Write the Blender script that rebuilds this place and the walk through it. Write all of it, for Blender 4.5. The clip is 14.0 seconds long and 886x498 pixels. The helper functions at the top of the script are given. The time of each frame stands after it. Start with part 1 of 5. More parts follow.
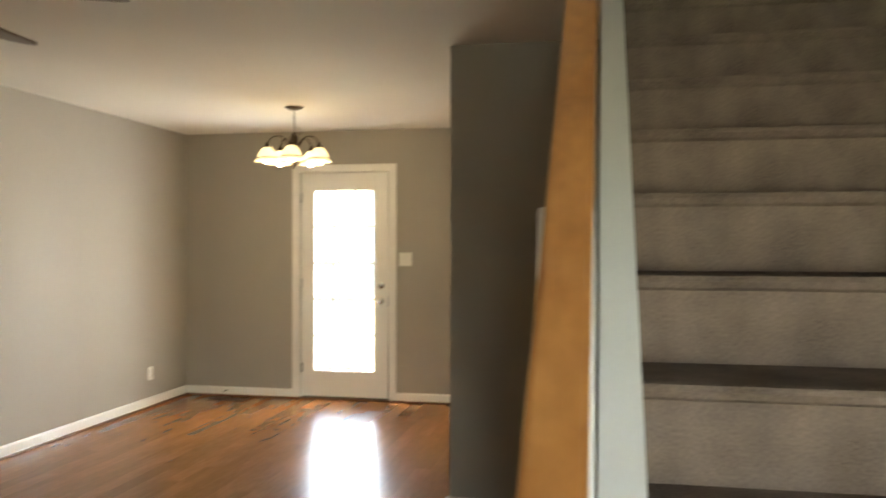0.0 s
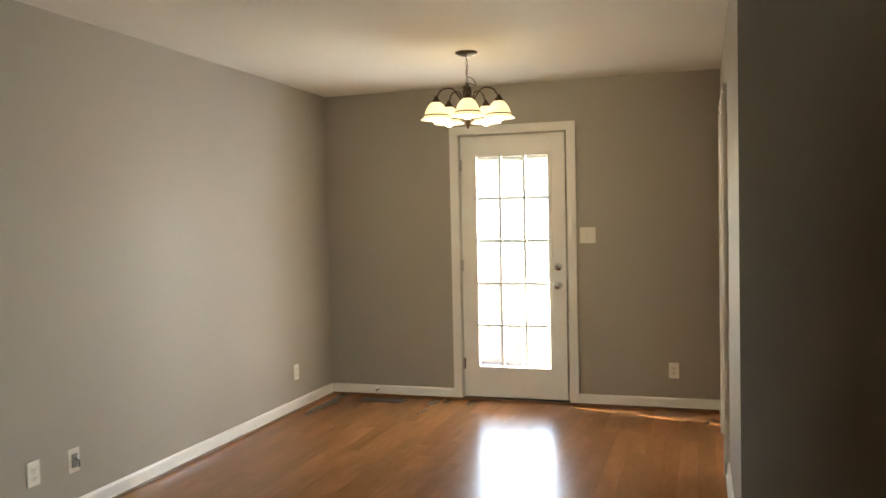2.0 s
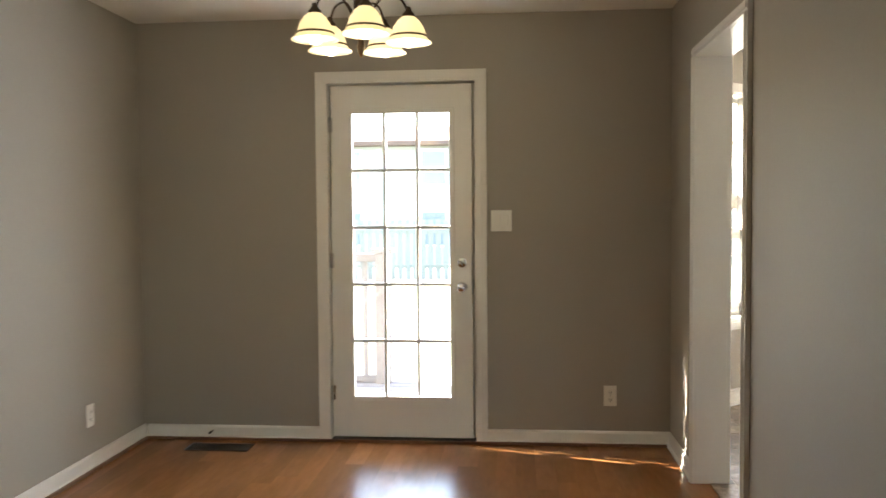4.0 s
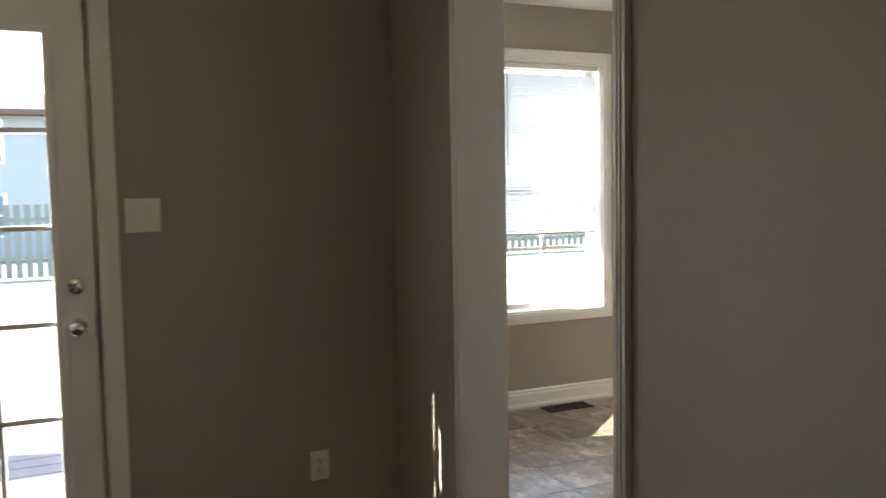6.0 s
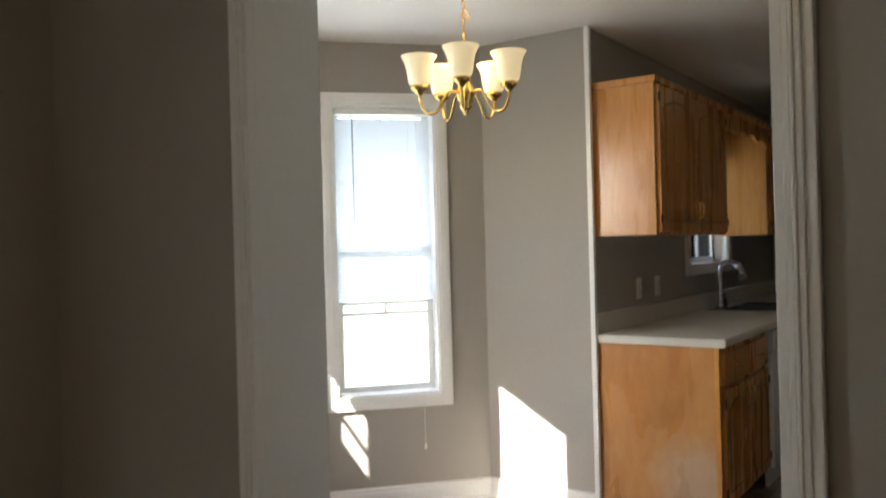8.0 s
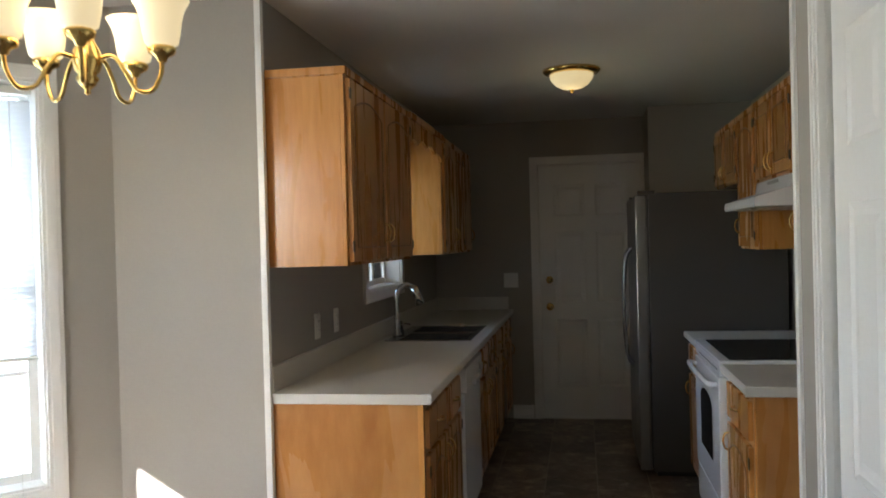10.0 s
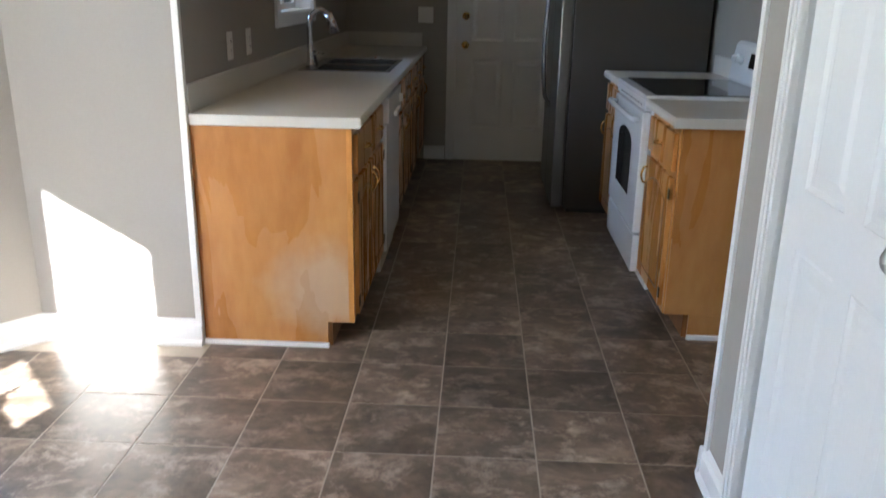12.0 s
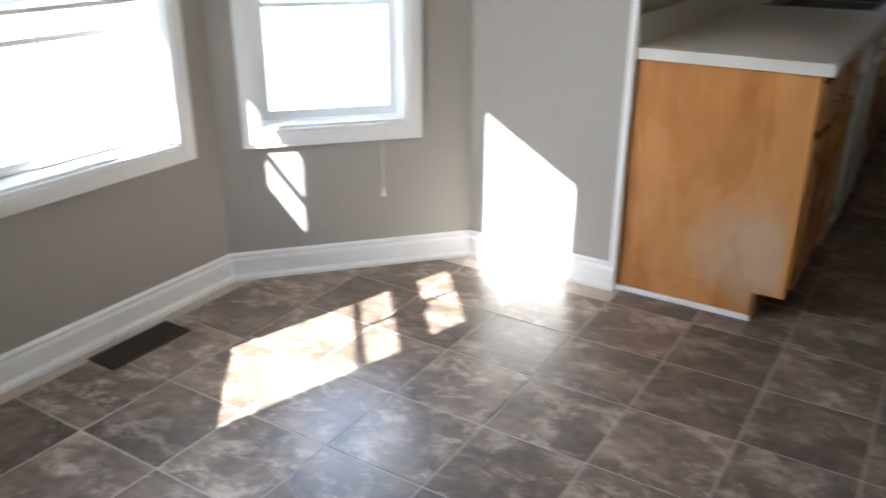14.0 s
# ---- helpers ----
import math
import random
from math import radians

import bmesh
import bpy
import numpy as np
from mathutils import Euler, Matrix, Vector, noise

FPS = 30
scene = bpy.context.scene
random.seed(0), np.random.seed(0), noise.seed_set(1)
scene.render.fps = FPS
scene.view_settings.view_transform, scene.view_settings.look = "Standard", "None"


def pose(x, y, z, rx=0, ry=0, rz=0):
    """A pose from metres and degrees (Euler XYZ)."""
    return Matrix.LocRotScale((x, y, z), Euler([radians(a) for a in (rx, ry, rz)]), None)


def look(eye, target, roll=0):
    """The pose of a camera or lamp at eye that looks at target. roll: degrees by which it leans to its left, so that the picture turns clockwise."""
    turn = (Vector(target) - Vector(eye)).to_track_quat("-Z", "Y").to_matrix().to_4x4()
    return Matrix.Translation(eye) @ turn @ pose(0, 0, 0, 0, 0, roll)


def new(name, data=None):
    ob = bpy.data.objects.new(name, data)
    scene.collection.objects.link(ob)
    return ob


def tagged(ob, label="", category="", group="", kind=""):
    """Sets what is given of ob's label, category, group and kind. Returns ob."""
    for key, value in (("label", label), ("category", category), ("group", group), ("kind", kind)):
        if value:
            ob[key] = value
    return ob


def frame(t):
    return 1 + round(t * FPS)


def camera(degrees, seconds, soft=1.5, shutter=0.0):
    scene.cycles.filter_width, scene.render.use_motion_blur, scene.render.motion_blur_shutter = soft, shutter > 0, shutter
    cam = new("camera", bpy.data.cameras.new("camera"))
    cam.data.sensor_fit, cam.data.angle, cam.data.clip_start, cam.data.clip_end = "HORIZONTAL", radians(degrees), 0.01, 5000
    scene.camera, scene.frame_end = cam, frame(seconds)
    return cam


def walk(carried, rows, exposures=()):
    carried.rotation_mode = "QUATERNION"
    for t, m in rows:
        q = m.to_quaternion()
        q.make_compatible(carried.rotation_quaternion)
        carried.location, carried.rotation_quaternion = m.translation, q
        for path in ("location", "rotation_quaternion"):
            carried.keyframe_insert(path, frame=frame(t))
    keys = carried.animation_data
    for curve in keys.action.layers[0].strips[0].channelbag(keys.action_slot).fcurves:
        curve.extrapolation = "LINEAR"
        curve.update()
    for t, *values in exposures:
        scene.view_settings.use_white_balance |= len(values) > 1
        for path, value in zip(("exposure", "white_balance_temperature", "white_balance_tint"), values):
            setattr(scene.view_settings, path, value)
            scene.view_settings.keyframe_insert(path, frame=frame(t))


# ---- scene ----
cam = camera(57.1, 14.0, soft=1.5, shutter=0.35)
EXPOSURES = [(0, 5.1, 7900, 10), (1, 4.7, 7800, 10), (2.2, 4.8, 7700, 10), (4.3, 4.25, 6900, 10), (5, 4.05, 6700, 10), (6, 3.25, 6600, 10), (6.5, 3.5, 6500, 10), (7, 3.45, 6500, 10), (8, 3.2, 6300, 10), (9.2, 3.2, 6250, 10), (11.3, 4.05, 5750, 10), (12.5, 3.85, 5600, 10), (14, 3.45, 5550, 10)]
PATH = [
    (0, (2.698, -7.056, 1.388), (2.314, -5.093, 1.382), 0.1),
    (0.5, (2.574, -6.899, 1.409), (1.870, -5.03, 1.298), 0.4),
    (1, (2.345, -6.631, 1.433), (1.486, -4.826, 1.373), -0.4),
    (1.5, (2.075, -6.405, 1.422), (1.283, -4.569, 1.371), -0.9),
    (2, (1.787, -6.109, 1.406), (1.181, -4.204, 1.336), -1.2),
    (2.2, (1.689, -5.966, 1.384), (1.121, -4.05, 1.309), -1.0),
    (4.3, (0.954, -4.386, 1.293), (0.93, -2.388, 1.21), -0.9),
    (4.5, (0.891, -4.225, 1.273), (0.985, -2.229, 1.194), -1.3),
    (5, (0.82, -3.815, 1.251), (1.144, -1.844, 1.158), -1.5),
    (5.5, (0.8, -3.43, 1.3), (1.303, -1.498, 1.183), -0.9),
    (6, (0.79, -3.046, 1.348), (1.592, -1.22, 1.201), -1.0),
    (6.5, (0.793, -2.672, 1.323), (1.798, -0.951, 1.157), -1.1),
    (7, (0.785, -2.339, 1.285), (1.972, -0.737, 1.131), -1.3),
    (7.5, (0.788, -1.982, 1.348), (2.257, -0.638, 1.155), -2.6),
    (8, (0.944, -1.706, 1.345), (2.585, -0.562, 1.346), -1.5),
    (8.5, (1.113, -1.494, 1.48), (2.852, -0.526, 1.675), -0.3),
    (9, (1.332, -1.264, 1.476), (3.218, -0.635, 1.691), -0.6),
    (9.2, (1.439, -1.277, 1.483), (3.356, -0.739, 1.671), -0.7),
    (11.3, (1.801, -1.055, 1.407), (3.77, -0.972, 1.066), 0.1),
    (11.5, (1.804, -1.055, 1.392), (3.76, -0.977, 0.978), 0.3),
    (12, (1.802, -1.055, 1.355), (3.704, -0.98, 0.741), 1.1),
    (12.5, (1.792, -1.055, 1.335), (3.64, -0.931, 0.581), 2.0),
    (13, (1.814, -1.046, 1.331), (3.632, -0.795, 0.536), 2.2),
    (13.5, (1.866, -0.985, 1.333), (3.629, -0.456, 0.549), 1.2),
    (14, (1.978, -0.953, 1.326), (3.54, 0.032, 0.557), 0.2),
]
walk(cam, [(t, look(eye, target, roll)) for t, eye, target, roll in PATH], EXPOSURES)

# ---- light ----
SUN_AZ = math.atan2(-0.28, 0.96)      # the way the sun's rays travel, in plan
SUN_EL = radians(33)
world = bpy.data.worlds.new("sky")
scene.world = world
world.use_nodes = True
wn = world.node_tree
sky = wn.nodes.new("ShaderNodeTexSky")
sky.sky_type = 'NISHITA'
sky.sun_disc = False
sky.sun_elevation = SUN_EL
sky.sun_rotation = radians(90) - (SUN_AZ + math.pi)
wn.links.new(sky.outputs[0], wn.nodes["Background"].inputs[0])
wn.nodes["Background"].inputs[1].default_value = 0.15
sun = new("sun", bpy.data.lights.new("sun", 'SUN'))
sun.data.energy, sun.data.angle, sun.data.color = 5.0, radians(0.5), (1.0, 0.95, 0.86)
ray = Vector((math.cos(SUN_AZ) * math.cos(SUN_EL), math.sin(SUN_AZ) * math.cos(SUN_EL), -math.sin(SUN_EL)))
sun.matrix_world = look(Vector((0, 0, 8)) - 4 * ray, (0, 0, 8))


def window_light(name, place, target, w, h, power, colour=(0.84, 0.92, 1.0)):
    """The sky's light in a window's opening."""
    lamp = new(name, bpy.data.lights.new(name, 'AREA'))
    lamp.data.shape, lamp.data.size, lamp.data.size_y, lamp.data.energy, lamp.data.color = 'RECTANGLE', w, h, power, colour
    lamp.matrix_world = look(place, target)
    return lamp


def bulb_light(name, place, power, radius=0.08, colour=(1.0, 0.66, 0.28)):
    lamp = new(name, bpy.data.lights.new(name, 'POINT'))
    lamp.data.energy, lamp.data.shadow_soft_size, lamp.data.color = power, radius, colour
    lamp.location = place
    return lamp


window_light("window_light", (3.40, 1.95, 1.05), (3.2, 0.0, 0.85), 1.1, 1.6, 3.4)
window_light("window_light", (4.70, 1.34, 1.05), (2.0, -1.0, 0.85), 0.9, 1.6, 5.0)
window_light("window_light", (2.30, 1.08, 1.35), (3.1, 0.2, 0.9), 0.52, 1.45, 0.75)
window_light("window_light", (0.41, 0.20, 1.08), (0.41, -2.0, 0.6), 0.55, 1.6, 0.55)
window_light("window_light", (1.20, 0.62, 1.05), (-0.9, -1.0, 0.95), 1.3, 1.5, 8.0)
window_light("window_light", (3.25, -8.72, 1.05), (3.25, -7.7, 0.05), 0.8, 1.1, 1.1)
window_light("window_light", (6.6, 0.22, 1.55), (6.6, -1.0, 1.2), 0.8, 0.75, 0.05)
bulb_light("chandelier_light", (0.42, -1.255, 1.91), 0.095, 0.10)
bulb_light("chandelier_light", (3.345, -0.145, 2.06), 0.38, 0.10)
bulb_light("kitchen_light", (6.44, -1.17, 2.29), 0.026, 0.08)
bulb_light("fan_light", (0.710, -5.123, 1.90), 0.035, 0.10)


# ---- materials ----
def nodes_of(name):
    m = bpy.data.materials.new(name)
    m.use_nodes = True
    nt = m.node_tree
    return m, nt, nt.nodes["Principled BSDF"]


def surface(name, colour, rough=0.5, metal=0.0, vary=0.12, scale=6.0, fine=60.0, bump=0.05, stretch=(1, 1, 1), random_tint=0.0, spec=0.5, gloss_vary=0.08):
    """A painted, plastic, stone or metal surface with variation at two scales and fine relief."""
    m, nt, p = nodes_of(name)
    N, L = nt.nodes.new, nt.links.new
    tc, mp = N("ShaderNodeTexCoord"), N("ShaderNodeMapping")
    mp.inputs["Scale"].default_value = stretch
    L(tc.outputs["Object"], mp.inputs[0])
    big, small = N("ShaderNodeTexNoise"), N("ShaderNodeTexNoise")
    big.inputs["Scale"].default_value, small.inputs["Scale"].default_value = scale, fine
    big.inputs["Detail"].default_value, small.inputs["Detail"].default_value = 5, 3
    L(mp.outputs[0], big.inputs[0]); L(mp.outputs[0], small.inputs[0])
    mix = N("ShaderNodeMix"); mix.data_type = 'FLOAT'
    mix.inputs[0].default_value = 0.4
    L(big.outputs[0], mix.inputs[2]); L(small.outputs[0], mix.inputs[3])
    ramp = N("ShaderNodeValToRGB")
    a, b = ramp.color_ramp.elements
    a.position, b.position = 0.3, 0.7
    a.color = (*[c * (1 - vary) for c in colour], 1)
    b.color = (*[min(1, c * (1 + vary)) for c in colour], 1)
    L(mix.outputs[0], ramp.inputs[0])
    out = ramp.outputs[0]
    if random_tint:
        info, hsv, mr = N("ShaderNodeObjectInfo"), N("ShaderNodeHueSaturation"), N("ShaderNodeMapRange")
        mr.inputs[3].default_value, mr.inputs[4].default_value = 1 - random_tint, 1 + random_tint
        L(info.outputs["Random"], mr.inputs[0]); L(mr.outputs[0], hsv.inputs["Value"]); L(out, hsv.inputs["Color"])
        out = hsv.outputs[0]
    L(out, p.inputs["Base Color"])
    rr = N("ShaderNodeMapRange")
    rr.inputs[3].default_value, rr.inputs[4].default_value = max(0.02, rough - gloss_vary), min(1, rough + gloss_vary)
    L(big.outputs[0], rr.inputs[0]); L(rr.outputs[0], p.inputs["Roughness"])
    p.inputs["Metallic"].default_value, p.inputs["Specular IOR Level"].default_value = metal, spec
    if bump:
        bp = N("ShaderNodeBump")
        bp.inputs["Strength"].default_value, bp.inputs["Distance"].default_value = bump, 0.004
        L(mix.outputs[0], bp.inputs["Height"]); L(bp.outputs[0], p.inputs["Normal"])
    return m


def wood(name, dark, mid, light, rough=0.3, along=(1, 1, 1), scale=9.0, random_tint=0.1, coat=0.0, shift=3.0, bump=0.06):
    """Varnished timber: long grain with figure, shifted from piece to piece."""
    m, nt, p = nodes_of(name)
    N, L = nt.nodes.new, nt.links.new
    tc, mp, info, off = N("ShaderNodeTexCoord"), N("ShaderNodeMapping"), N("ShaderNodeObjectInfo"), N("ShaderNodeVectorMath")
    off.operation = 'MULTIPLY_ADD'
    off.inputs[1].default_value = (shift * 7, shift * 13, shift * 5)
    comb = N("ShaderNodeCombineXYZ")
    for i in range(3):
        L(info.outputs["Random"], comb.inputs[i])
    L(comb.outputs[0], off.inputs[0]); L(tc.outputs["Object"], off.inputs[2])
    mp.inputs["Scale"].default_value = along
    L(off.outputs[0], mp.inputs[0])
    fig, grain = N("ShaderNodeTexNoise"), N("ShaderNodeTexNoise")
    fig.inputs["Scale"].default_value, fig.inputs["Detail"].default_value, fig.inputs["Distortion"].default_value = scale, 4, 0.8
    grain.inputs["Scale"].default_value, grain.inputs["Detail"].default_value = scale * 7, 5
    L(mp.outputs[0], fig.inputs[0]); L(mp.outputs[0], grain.inputs[0])
    mix = N("ShaderNodeMix"); mix.data_type = 'FLOAT'
    mix.inputs[0].default_value = 0.35
    L(fig.outputs[0], mix.inputs[2]); L(grain.outputs[0], mix.inputs[3])
    ramp = N("ShaderNodeValToRGB")
    a, b = ramp.color_ramp.elements
    a.position, b.position = 0.32, 0.68
    a.color, b.color = (*dark, 1), (*light, 1)
    c = ramp.color_ramp.elements.new(0.5)
    c.color = (*mid, 1)
    L(mix.outputs[0], ramp.inputs[0])
    hsv, mr = N("ShaderNodeHueSaturation"), N("ShaderNodeMapRange")
    mr.inputs[3].default_value, mr.inputs[4].default_value = 1 - random_tint, 1 + random_tint
    L(info.outputs["Random"], mr.inputs[0]); L(mr.outputs[0], hsv.inputs["Value"]); L(ramp.outputs[0], hsv.inputs["Color"])
    L(hsv.outputs[0], p.inputs["Base Color"])
    rr = N("ShaderNodeMapRange")
    rr.inputs[3].default_value, rr.inputs[4].default_value = rough - 0.015, rough + 0.025
    L(fig.outputs[0], rr.inputs[0]); L(rr.outputs[0], p.inputs["Roughness"])
    p.inputs["Coat Weight"].default_value, p.inputs["Coat Roughness"].default_value = coat, 0.12
    bp = N("ShaderNodeBump")
    bp.inputs["Strength"].default_value, bp.inputs["Distance"].default_value = bump, 0.002
    L(mix.outputs[0], bp.inputs["Height"]); L(bp.outputs[0], p.inputs["Normal"])
    return m


def slate(name):
    """Slate-look sheet tile: brown-grey with pale veins and rust, different on each tile."""
    m, nt, p = nodes_of(name)
    N, L = nt.nodes.new, nt.links.new
    tc, info, off, comb = N("ShaderNodeTexCoord"), N("ShaderNodeObjectInfo"), N("ShaderNodeVectorMath"), N("ShaderNodeCombineXYZ")
    off.operation = 'MULTIPLY_ADD'
    off.inputs[1].default_value = (31, 17, 9)
    for i in range(3):
        L(info.outputs["Random"], comb.inputs[i])
    st = N("ShaderNodeMapping")
    st.inputs["Scale"].default_value = (1.05, 0.8, 1.0)
    L(tc.outputs["Object"], st.inputs[0])
    L(comb.outputs[0], off.inputs[0]); L(st.outputs[0], off.inputs[2])
    cloud, vein, speck = N("ShaderNodeTexNoise"), N("ShaderNodeTexNoise"), N("ShaderNodeTexNoise")
    for n, s, d, w in ((cloud, 5.0, 10, 0.45), (vein, 8.5, 14, 0.3), (speck, 30.0, 8, 0.3)):
        n.inputs["Scale"].default_value, n.inputs["Detail"].default_value, n.inputs["Distortion"].default_value = s, d, w
        L(off.outputs[0], n.inputs[0])
    ramp = N("ShaderNodeValToRGB")
    a, b = ramp.color_ramp.elements
    a.position, b.position = 0.30, 0.72
    a.color, b.color = (0.066, 0.047, 0.034, 1), (0.285, 0.210, 0.150, 1)
    c = ramp.color_ramp.elements.new(0.50)
    c.color = (0.142, 0.104, 0.075, 1)
    L(cloud.outputs[0], ramp.inputs[0])
    vr = N("ShaderNodeValToRGB")
    v0, v1 = vr.color_ramp.elements
    v0.position, v1.position = 0.505, 0.62
    vein.inputs['Roughness'].default_value = 0.74
    cloud.inputs['Roughness'].default_value = 0.70
    v0.color, v1.color = (0, 0, 0, 1), (0.75, 0.75, 0.75, 1)
    L(vein.outputs[0], vr.inputs[0])
    mx = N("ShaderNodeMix"); mx.data_type = 'RGBA'
    mx.inputs[7].default_value = (0.42, 0.335, 0.255, 1)
    L(vr.outputs[0], mx.inputs[0]); L(ramp.outputs[0], mx.inputs[6])
    hsv, mr = N("ShaderNodeHueSaturation"), N("ShaderNodeMapRange")
    mr.inputs[3].default_value, mr.inputs[4].default_value = 0.70, 1.30
    L(info.outputs["Random"], mr.inputs[0]); rust = N("ShaderNodeMix"); rust.data_type, rust.blend_type = 'RGBA', 'OVERLAY'
    rust.inputs[0].default_value = 0.55
    L(mx.outputs[2], rust.inputs[6]); L(speck.outputs[0], rust.inputs[7])
    L(mr.outputs[0], hsv.inputs["Value"]); L(rust.outputs[2], hsv.inputs["Color"])
    L(hsv.outputs[0], p.inputs["Base Color"])
    rr = N("ShaderNodeMapRange")
    rr.inputs[3].default_value, rr.inputs[4].default_value = 0.25, 0.43
    L(vein.outputs[0], rr.inputs[0]); L(rr.outputs[0], p.inputs["Roughness"])
    bp = N("ShaderNodeBump")
    bp.inputs["Strength"].default_value, bp.inputs["Distance"].default_value = 0.18, 0.003
    L(vein.outputs[0], bp.inputs["Height"]); L(bp.outputs[0], p.inputs["Normal"])
    return m


def glowing(name, colour, strength, base=(0.9, 0.85, 0.75), rough=0.3):
    m, nt, p = nodes_of(name)
    p.inputs["Base Color"].default_value = (*base, 1)
    p.inputs["Roughness"].default_value = rough
    p.inputs["Emission Color"].default_value = (*colour, 1)
    p.inputs["Emission Strength"].default_value = strength
    return m


def clear_glass(name, tint=(1, 1, 1), rough=0.0):
    """A thin pane: mostly clear, with a mirror's gloss at grazing angles."""
    m = bpy.data.materials.new(name)
    m.use_nodes = True
    nt = m.node_tree
    nt.nodes.clear()
    N, L = nt.nodes.new, nt.links.new
    o, mx, tr, gl, fr = N("ShaderNodeOutputMaterial"), N("ShaderNodeMixShader"), N("ShaderNodeBsdfTransparent"), N("ShaderNodeBsdfGlossy"), N("ShaderNodeFresnel")
    tr.inputs[0].default_value = (*tint, 1)
    gl.inputs["Roughness"].default_value = rough
    fr.inputs[0].default_value = 1.45
    L(fr.outputs[0], mx.inputs[0]); L(tr.outputs[0], mx.inputs[1]); L(gl.outputs[0], mx.inputs[2]); L(mx.outputs[0], o.inputs[0])
    return m


def thin_plastic(name, colour=(0.84, 0.85, 0.86)):
    """Blind slats: white plastic that lets some daylight through."""
    m = bpy.data.materials.new(name)
    m.use_nodes = True
    nt = m.node_tree
    p = nt.nodes["Principled BSDF"]
    N, L = nt.nodes.new, nt.links.new
    p.inputs["Base Color"].default_value = (*colour, 1)
    p.inputs["Roughness"].default_value = 0.4
    tl, mx = N("ShaderNodeBsdfTranslucent"), N("ShaderNodeMixShader")
    tl.inputs[0].default_value = (*colour, 1)
    mx.inputs[0].default_value = 0.45
    L(p.outputs[0], mx.inputs[1]); L(tl.outputs[0], mx.inputs[2]); L(mx.outputs[0], nt.nodes["Material Output"].inputs[0])
    return m


PAINT = surface("greige_wall_paint", (0.355, 0.328, 0.288), 0.62, vary=0.04, scale=1.3, fine=120, bump=0.06)
CEIL = surface("ceiling_paint", (0.78, 0.75, 0.70), 0.85, vary=0.04, scale=1.5, fine=140, bump=0.12)
TRIM = surface("white_trim_paint", (0.80, 0.79, 0.76), 0.32, vary=0.03, scale=3, fine=90, bump=0.03)
DOORP = surface("white_door_paint", (0.80, 0.80, 0.78), 0.38, vary=0.03, scale=2, fine=80, bump=0.03)
GLASS = clear_glass("window_glass")
SUBFLOOR = surface("dark_joint", (0.13, 0.055, 0.022), 0.7)
GROUT = surface("pale_grout", (0.43, 0.37, 0.30), 0.75, vary=0.15, scale=12, fine=200)
PLANK = wood("laminate_plank", (0.225, 0.093, 0.031), (0.275, 0.118, 0.041), (0.330, 0.148, 0.055), 0.25, (3, 0.7, 1), 1.6, 0.16, coat=0.0, bump=0.0)
TILE = slate("slate_tile")
OAK = wood("golden_oak", (0.42, 0.170, 0.036), (0.53, 0.236, 0.055), (0.62, 0.30, 0.082), 0.27, (6, 6, 0.7), 1.6, 0.07, coat=0.15)
OAKD = wood("oak_rail", (0.26, 0.095, 0.025), (0.36, 0.145, 0.04), (0.45, 0.20, 0.06), 0.3, (6, 0.7, 6), 1.6, 0.05, coat=0.15)
LAMINATE = surface("counter_laminate", (0.63, 0.60, 0.54), 0.40, vary=0.018, scale=30, fine=260, bump=0.02)
WHITE = surface("white_enamel", (0.80, 0.81, 0.82), 0.22, vary=0.02, scale=2, fine=60, bump=0.01)
PLASTIC = surface("white_plastic", (0.78, 0.77, 0.72), 0.4, vary=0.03, scale=12, fine=90, bump=0.02)
DARKP = surface("black_plastic", (0.02, 0.02, 0.021), 0.35, vary=0.1, bump=0.02)
BLACKGLASS = surface("black_glass", (0.012, 0.012, 0.014), 0.06, vary=0.05, bump=0.0, gloss_vary=0.02)
DARKSTEEL = surface("dark_stainless", (0.21, 0.21, 0.212), 0.36, 1.0, vary=0.06, scale=3, fine=50, stretch=(1, 40, 1), bump=0.02)
SINKSTEEL = surface("satin_sink_steel", (0.42, 0.43, 0.45), 0.24, 1.0, vary=0.05, scale=3, fine=40, bump=0.0)
STEEL = surface("brushed_steel", (0.56, 0.57, 0.58), 0.28, 1.0, vary=0.06, scale=3, fine=50, stretch=(1, 40, 1), bump=0.02)
CHROME = surface("chrome", (0.75, 0.76, 0.78), 0.09, 1.0, vary=0.03, bump=0.0, gloss_vary=0.03)
BRASS = surface("polished_brass", (0.78, 0.56, 0.20), 0.16, 1.0, vary=0.08, bump=0.01, gloss_vary=0.05)
BRONZE = surface("dark_bronze", (0.055, 0.038, 0.026), 0.38, 0.8, vary=0.25, scale=20, bump=0.05)
FRIDGE = surface("dark_grey_appliance_paint", (0.058, 0.053, 0.048), 0.42, vary=0.06, scale=4, fine=300, bump=0.08)
CARPET = surface("brown_carpet", (0.205, 0.152, 0.120), 0.95, vary=0.45, scale=6.5, fine=160, bump=0.9, spec=0.1)
BLIND = thin_plastic("blind_plastic")
SHADE = glowing("lit_frosted_glass", (1.0, 0.76, 0.36), 0.055)
BULB = glowing("lit_bulb", (1.0, 0.86, 0.60), 0.9)
BRONZEVENT = surface("brown_register_metal", (0.075, 0.05, 0.033), 0.4, 0.6, vary=0.2, bump=0.03)


